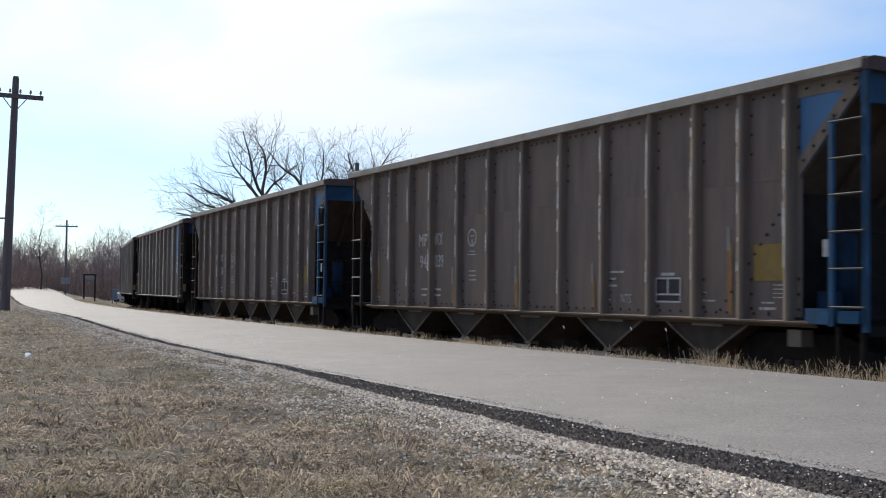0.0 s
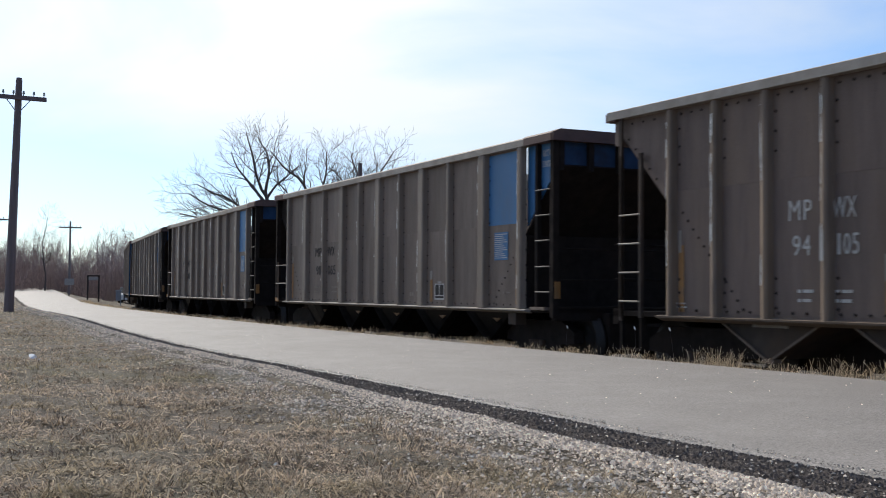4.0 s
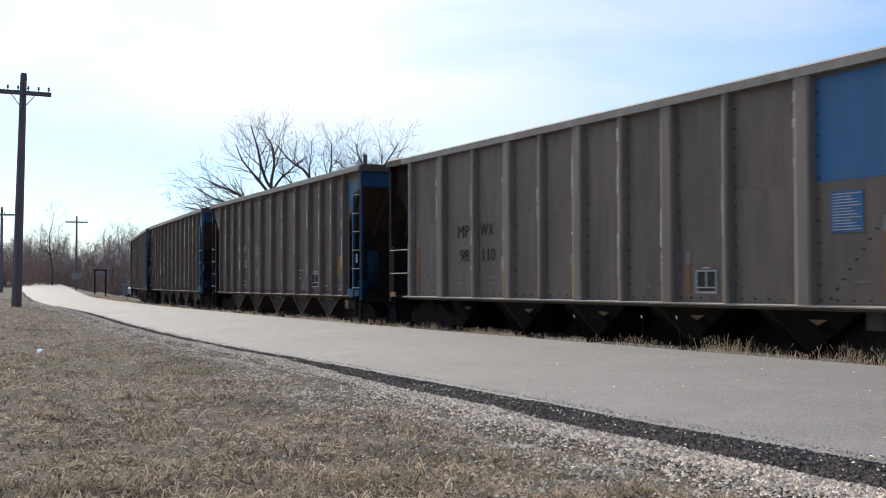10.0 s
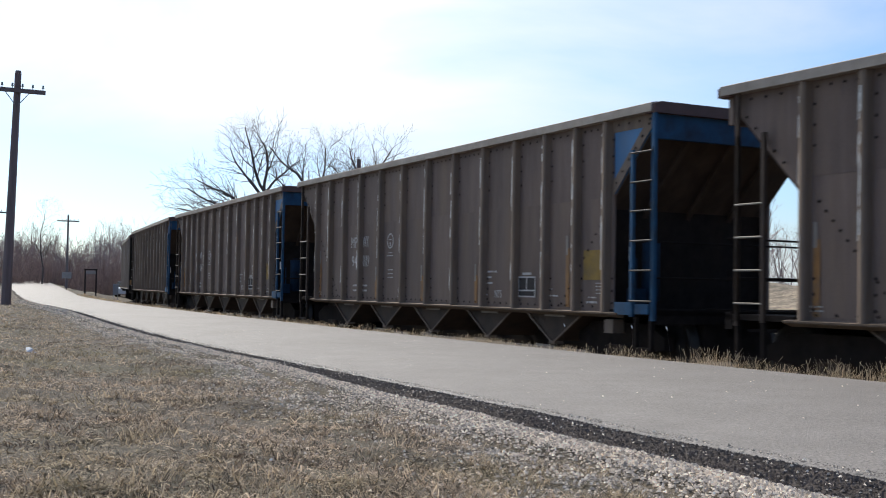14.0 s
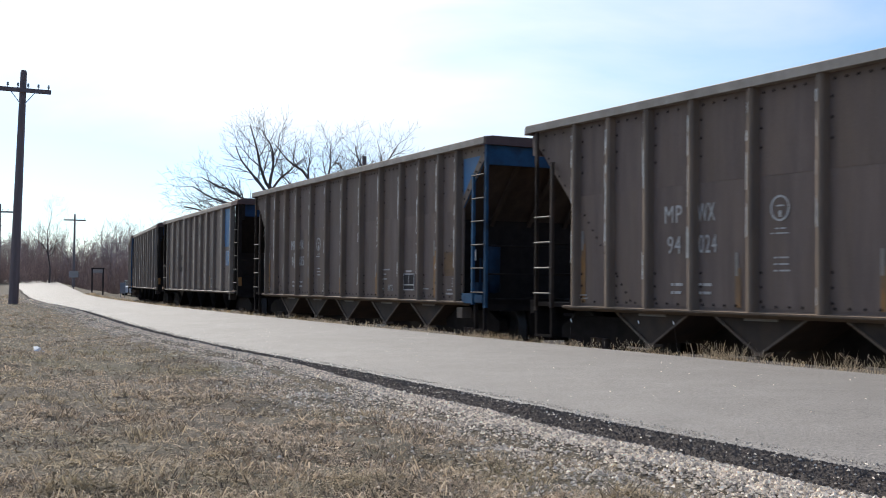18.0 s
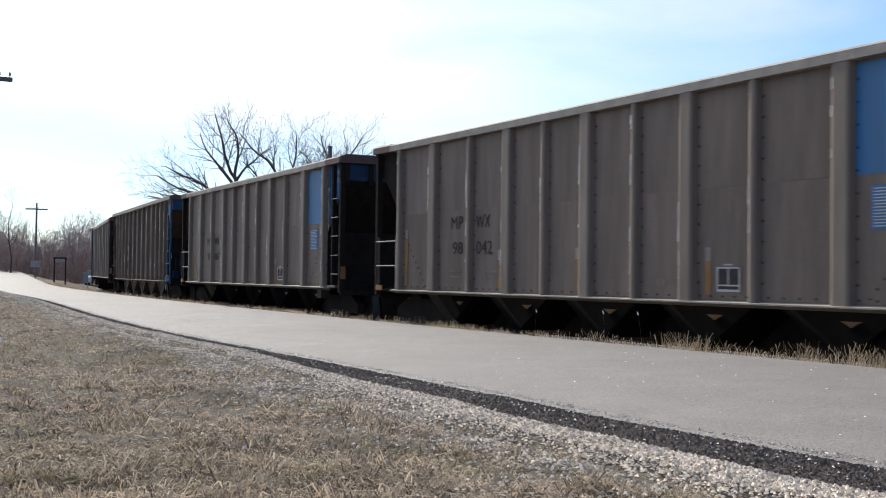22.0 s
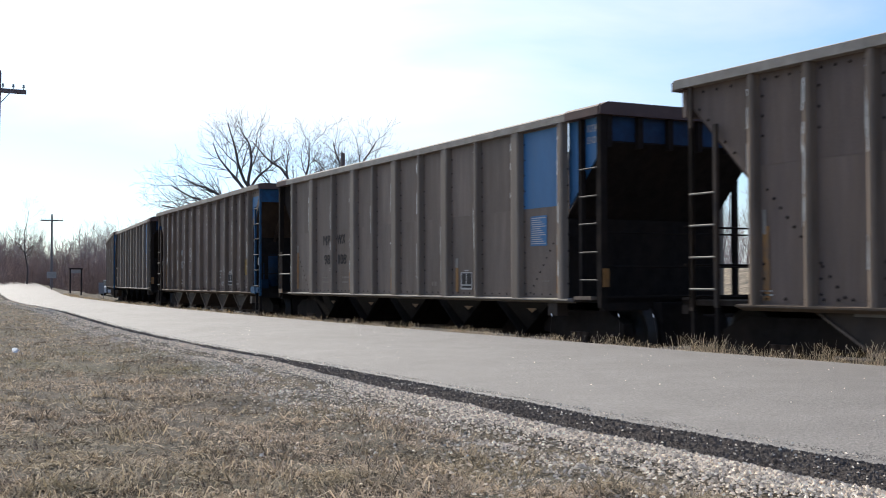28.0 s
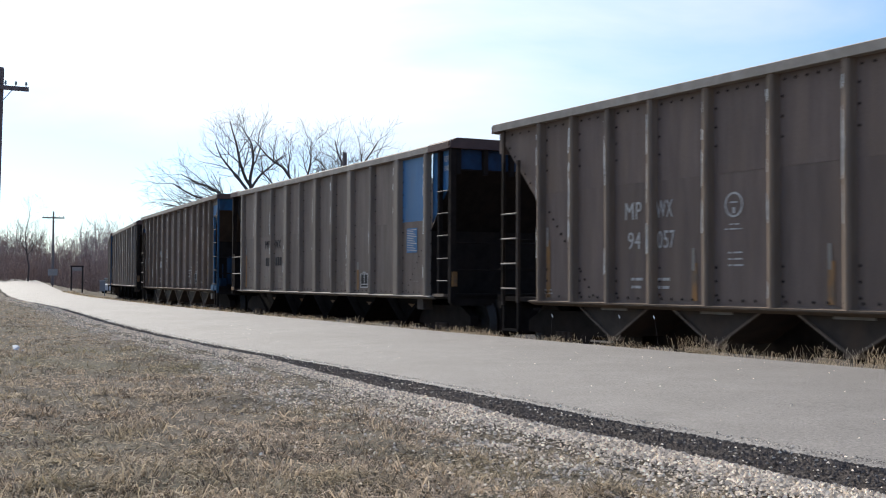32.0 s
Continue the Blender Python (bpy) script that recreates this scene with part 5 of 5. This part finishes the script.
def grass():
    rnd = random.Random(6)
    v, f = [], []
    for _ in range(330000):
        # nearer ground gets more blades
        dist = 3.0 + 55 * rnd.random() ** 2.5
        az = rnd.uniform(-24, 22)
        x, y = polar(az, dist)
        s, off = arc_of(x, y)
        nar = narrowing(s)
        edge = 2.13 + (verge(s) - 2.13) * nar
        if off < edge + 0.03:
            continue
        bare = gravel_share(s) * nar
        past = off - edge
        if past < bare + 0.45 and rnd.random() > smooth(bare * 0.2, bare + 0.45, past) + 0.10:
            continue
        clump = noise.noise((x * 2.3, y * 2.3, 4)) + 0.8 * noise.noise((x * 6.5, y * 6.5, 9))
        if clump < 0.0 and rnd.random() < min(0.75, 0.15 - 0.9 * clump):
            continue
        size = 0.85 + dist * 0.022
        z = ground_z(x, y) - 0.003 + max(0.0, clump) * 0.028
        w = rnd.uniform(0.0014, 0.0034) * (0.75 + dist * 0.07)
        if rnd.random() < 0.80:
            thatch(v, f, rnd, x, y, z, rnd.uniform(0.018, 0.052) * size, w * 1.2)
        else:
            h = rnd.uniform(0.010, 0.032) * (1 + 0.9 * max(0.0, clump)) * size
            blade(v, f, rnd, x, y, z, h, w * 0.8, rnd.uniform(1.0, 3.2) * h)
    # thinner turf round about, behind the camera too
    for _ in range(60000):
        dist, az = 1.0 + 11 * rnd.random() ** 0.7, rnd.uniform(24, 336)
        x, y = polar(az, dist)
        s, off = arc_of(x, y)
        if off < 2.13 + (verge(s) + 0.8 * gravel_share(s) - 2.13) * narrowing(s):
            continue
        thatch(v, f, rnd, x, y, ground_z(x, y), rnd.uniform(0.03, 0.07), rnd.uniform(0.002, 0.004))
    # tufts
    for _ in range(1500):
        dist, az = 3.2 + 26 * rnd.random() ** 1.8, rnd.uniform(-24, 22)
        cx, cy = polar(az, dist)
        s, off = arc_of(cx, cy)
        past = off - (2.13 + (verge(s) - 2.13) * narrowing(s))
        if past < 0.05 or noise.noise((cx * 0.8, cy * 0.8, 7)) < -0.1:
            continue
        size = rnd.uniform(0.4, 0.9)
        for _ in range(rnd.randint(10, 22)):
            x, y = cx + rnd.gauss(0, 0.05) * size, cy + rnd.gauss(0, 0.05) * size
            h = rnd.uniform(0.03, 0.085) * size
            blade(v, f, rnd, x, y, ground_z(x, y) - 0.004, h, rnd.uniform(0.0014, 0.0030) * (0.8 + dist * 0.06), rnd.uniform(0.6, 2.0) * h)
    sh = Shape()
    sh.v, sh.f = v, f
    single("grass", sh, STRAW, "short matted dead winter grass", "grass", kind="stuff")


def dark_tufts():
    """Low brown dead tufts in the turf, thickest along the gravel."""
    rnd = random.Random(12)
    v, f = [], []
    for _ in range(4200):
        dist, az = 3.2 + 22 * rnd.random() ** 1.6, rnd.uniform(-24, 22)
        cx, cy = polar(az, dist)
        s, off = arc_of(cx, cy)
        past = off - (2.13 + (verge(s) - 2.13) * narrowing(s)) - 0.5 * gravel_share(s)
        if past < 0.02 or noise.noise((cx * 1.6, cy * 1.6, 17)) < 0.02 + 0.14 * smooth(0.3, 2.0, past):
            continue
        size = rnd.uniform(0.5, 1.2)
        for _ in range(rnd.randint(14, 30)):
            x, y = cx + rnd.gauss(0, 0.06) * size, cy + rnd.gauss(0, 0.06) * size
            h = rnd.uniform(0.008, 0.028) * size
            blade(v, f, rnd, x, y, ground_z(x, y) - 0.004, h, rnd.uniform(0.0012, 0.0030) * (0.8 + dist * 0.06), rnd.uniform(0.8, 3.0) * h)
    sh = Shape()
    sh.v, sh.f = v, f
    single("dead_tufts", sh, DARKTUFT, "dark brown dead tufts among the straw", "grass", kind="stuff")


def litter(az, dist):
    x, y = polar(az, dist)
    cup = thing("litter", "crumpled white paper scrap lying in the grass", "litter", at=pose(x, y, ground_z(x, y) + 0.02, 20, 15, 40))
    sh = Shape().add([(-0.05, -0.03, 0), (0.05, -0.035, 0.01), (0.055, 0.03, 0), (-0.045, 0.035, 0.015), (0.0, 0.0, 0.035), (-0.02, 0.03, 0.03)], [(0, 1, 4), (1, 2, 4), (2, 5, 4), (2, 3, 5), (3, 0, 5), (0, 4, 5), (0, 3, 2, 1)])
    part("paper", sh, CARWHITE, cup)


litter(-19.32, 11.2)


# where the weeds stand thickest along the lane, and how tall
WEED_CLUMPS = [(-6.0, 0.10), (-1.5, 0.10), (2.2, 0.10), (4.2, 0.09), (5.1, 0.17), (6.2, 0.10), (7.6, 0.13), (8.8, 0.19), (9.5, 0.12), (10.2, 0.30), (11.1, 0.14), (11.85, 0.26), (12.35, 0.30), (12.9, 0.26), (13.6, 0.22)]


def weed_stem(sh, rnd, x, y, h, z):
    """A thin stem with a nodding head and a few narrow leaves."""
    lean = Vector((rnd.gauss(0, 0.24), rnd.gauss(0, 0.24), 1)).normalized()
    foot = Vector((x, y, z))
    p1 = foot + lean * h * 0.65
    p2 = p1 + (lean + Vector((rnd.gauss(0, 0.4), rnd.gauss(0, 0.4), -0.2))).normalized() * h * 0.4
    w = rnd.uniform(0.0005, 0.0010)
    sh.tube(foot, p1, w * 1.3, w, 3, caps=False)
    sh.tube(p1, p2, w, w * (3.2 if rnd.random() < 0.4 else 0.4), 3, caps=True)
    for _ in range(2):
        k = foot.lerp(p1, rnd.uniform(0.1, 0.9))
        d = Vector((rnd.gauss(0, 1), rnd.gauss(0, 1), rnd.uniform(0.2, 1.2))).normalized() * h * rnd.uniform(0.15, 0.35)
        side = Vector((-d.y, d.x, 0)).normalized() * rnd.uniform(0.0008, 0.0018)
        sh.add([tuple(k - side), tuple(k + side), tuple(k + d * 0.6 + side * 0.8), tuple(k + d)], [(0, 1, 2), (0, 2, 3)])


def weeds():
    rnd = random.Random(8)
    sh = Shape()
    for _ in range(2000):
        s = 16 - 62 * rnd.random() ** 1.3
        lush = noise.noise((s * 0.8, 2, 0)) + 0.5 * noise.noise((s * 2.7, 5, 0))
        if (lush < -0.1 and rnd.random() < 0.6) or (s > 7.5 and rnd.random() < 0.75):
            continue
        c = on_arc(s, rnd.uniform(1.55, 2.38))
        size = rnd.uniform(0.05, 0.13) + max(0.0, lush) * rnd.uniform(0.02, 0.12)
        for _ in range(rnd.randint(8, 20)):
            x, y = c.x + rnd.gauss(0, 0.09), c.y + rnd.gauss(0, 0.09)
            weed_stem(sh, rnd, x, y, size * rnd.uniform(0.5, 1.15), ground_z(x, y) - 0.01)
    for s, tall in WEED_CLUMPS:
        for _ in range(int(120 + 1100 * tall)):
            q = on_arc(s + rnd.gauss(0, 0.22), 2.05 + rnd.gauss(0, 0.16))
            weed_stem(sh, rnd, q.x, q.y, tall * rnd.random() ** 1.7 * 0.75 + 0.03, ground_z(q.x, q.y) - 0.02)
    single("weeds", sh, WEED, "dry straw-coloured weeds along the railway bank", "weeds", kind="stuff")


def seed_stalk(s, off, tall, lean):
    """A lone dry stalk that carries a pale seed pod."""
    p = on_arc(s, off)
    st = thing("seed_stalk", "thin dry weed stalk with a pale split seed pod", "weed", "seed stalks by the railway", pose(p.x, p.y, ground_z(p.x, p.y) - 0.01))
    part("stem", Shape().tube((0, 0, 0), (lean * 0.5, 0, tall * 0.6), 0.0014, 0.0011, 5).tube((lean * 0.5, 0, tall * 0.6), (lean, 0, tall), 0.0011, 0.0008, 5), BARK, st)
    pod = Shape().lathe([(-0.022, 0.002), (-0.012, 0.007), (0.0, 0.009), (0.012, 0.006), (0.024, 0.002)], 8, "z")
    part("pod", pod, CARWHITE, st, "pale split seed pod", at=pose(lean, 0, tall, 0, -20, 0))


for s, off, tall, lean in ((7.52, 2.2, 0.33, 0.02), (8.90, 2.2, 0.36, -0.02), (9.54, 2.2, 0.37, -0.05)):
    seed_stalk(s, off, tall, lean)


gravel()
grass()
dark_tufts()
weeds()


# ---- ties ----
def ties():
    bed = bpy.data.objects["ballast_bed"]
    me = Shape().box(-0.11, 0.11, -1.28, 1.28, -0.15, 0.0).mesh("tie")
    me.materials.append(TIEWOOD)
    for i in range(290):
        s = -85 + i * 0.52
        p = on_track(s, -HALF)
        ob = part("tie", me, TIEWOOD, bed, at=pose(p.x, p.y, RAIL - 0.162, 0, 0, math.degrees(track_heading(s))))


ties()


# ---- what moves ----
def motions():
    times = [0.5 * i for i in range(65)]
    for k, kind, car in CARS:
        walk(car, [(t, car_pose(place_at(t) - k * CAR_STEP + (SLACK[k] if k < len(SLACK) else -0.12))) for t in times])
        for ob in car.children_recursive:
            if ob.name.startswith("wheelset"):
                x = ob.location.x
                phase = 0.7 * k + x
                walk(ob, [(t, pose(x, 0, WHEEL_R, 0, 0, 0) @ Matrix.Rotation(phase + (place_at(t) - place_at(0)) / WHEEL_R, 4, "Y")) for t in [0.1 * i for i in range(321)]])


motions()
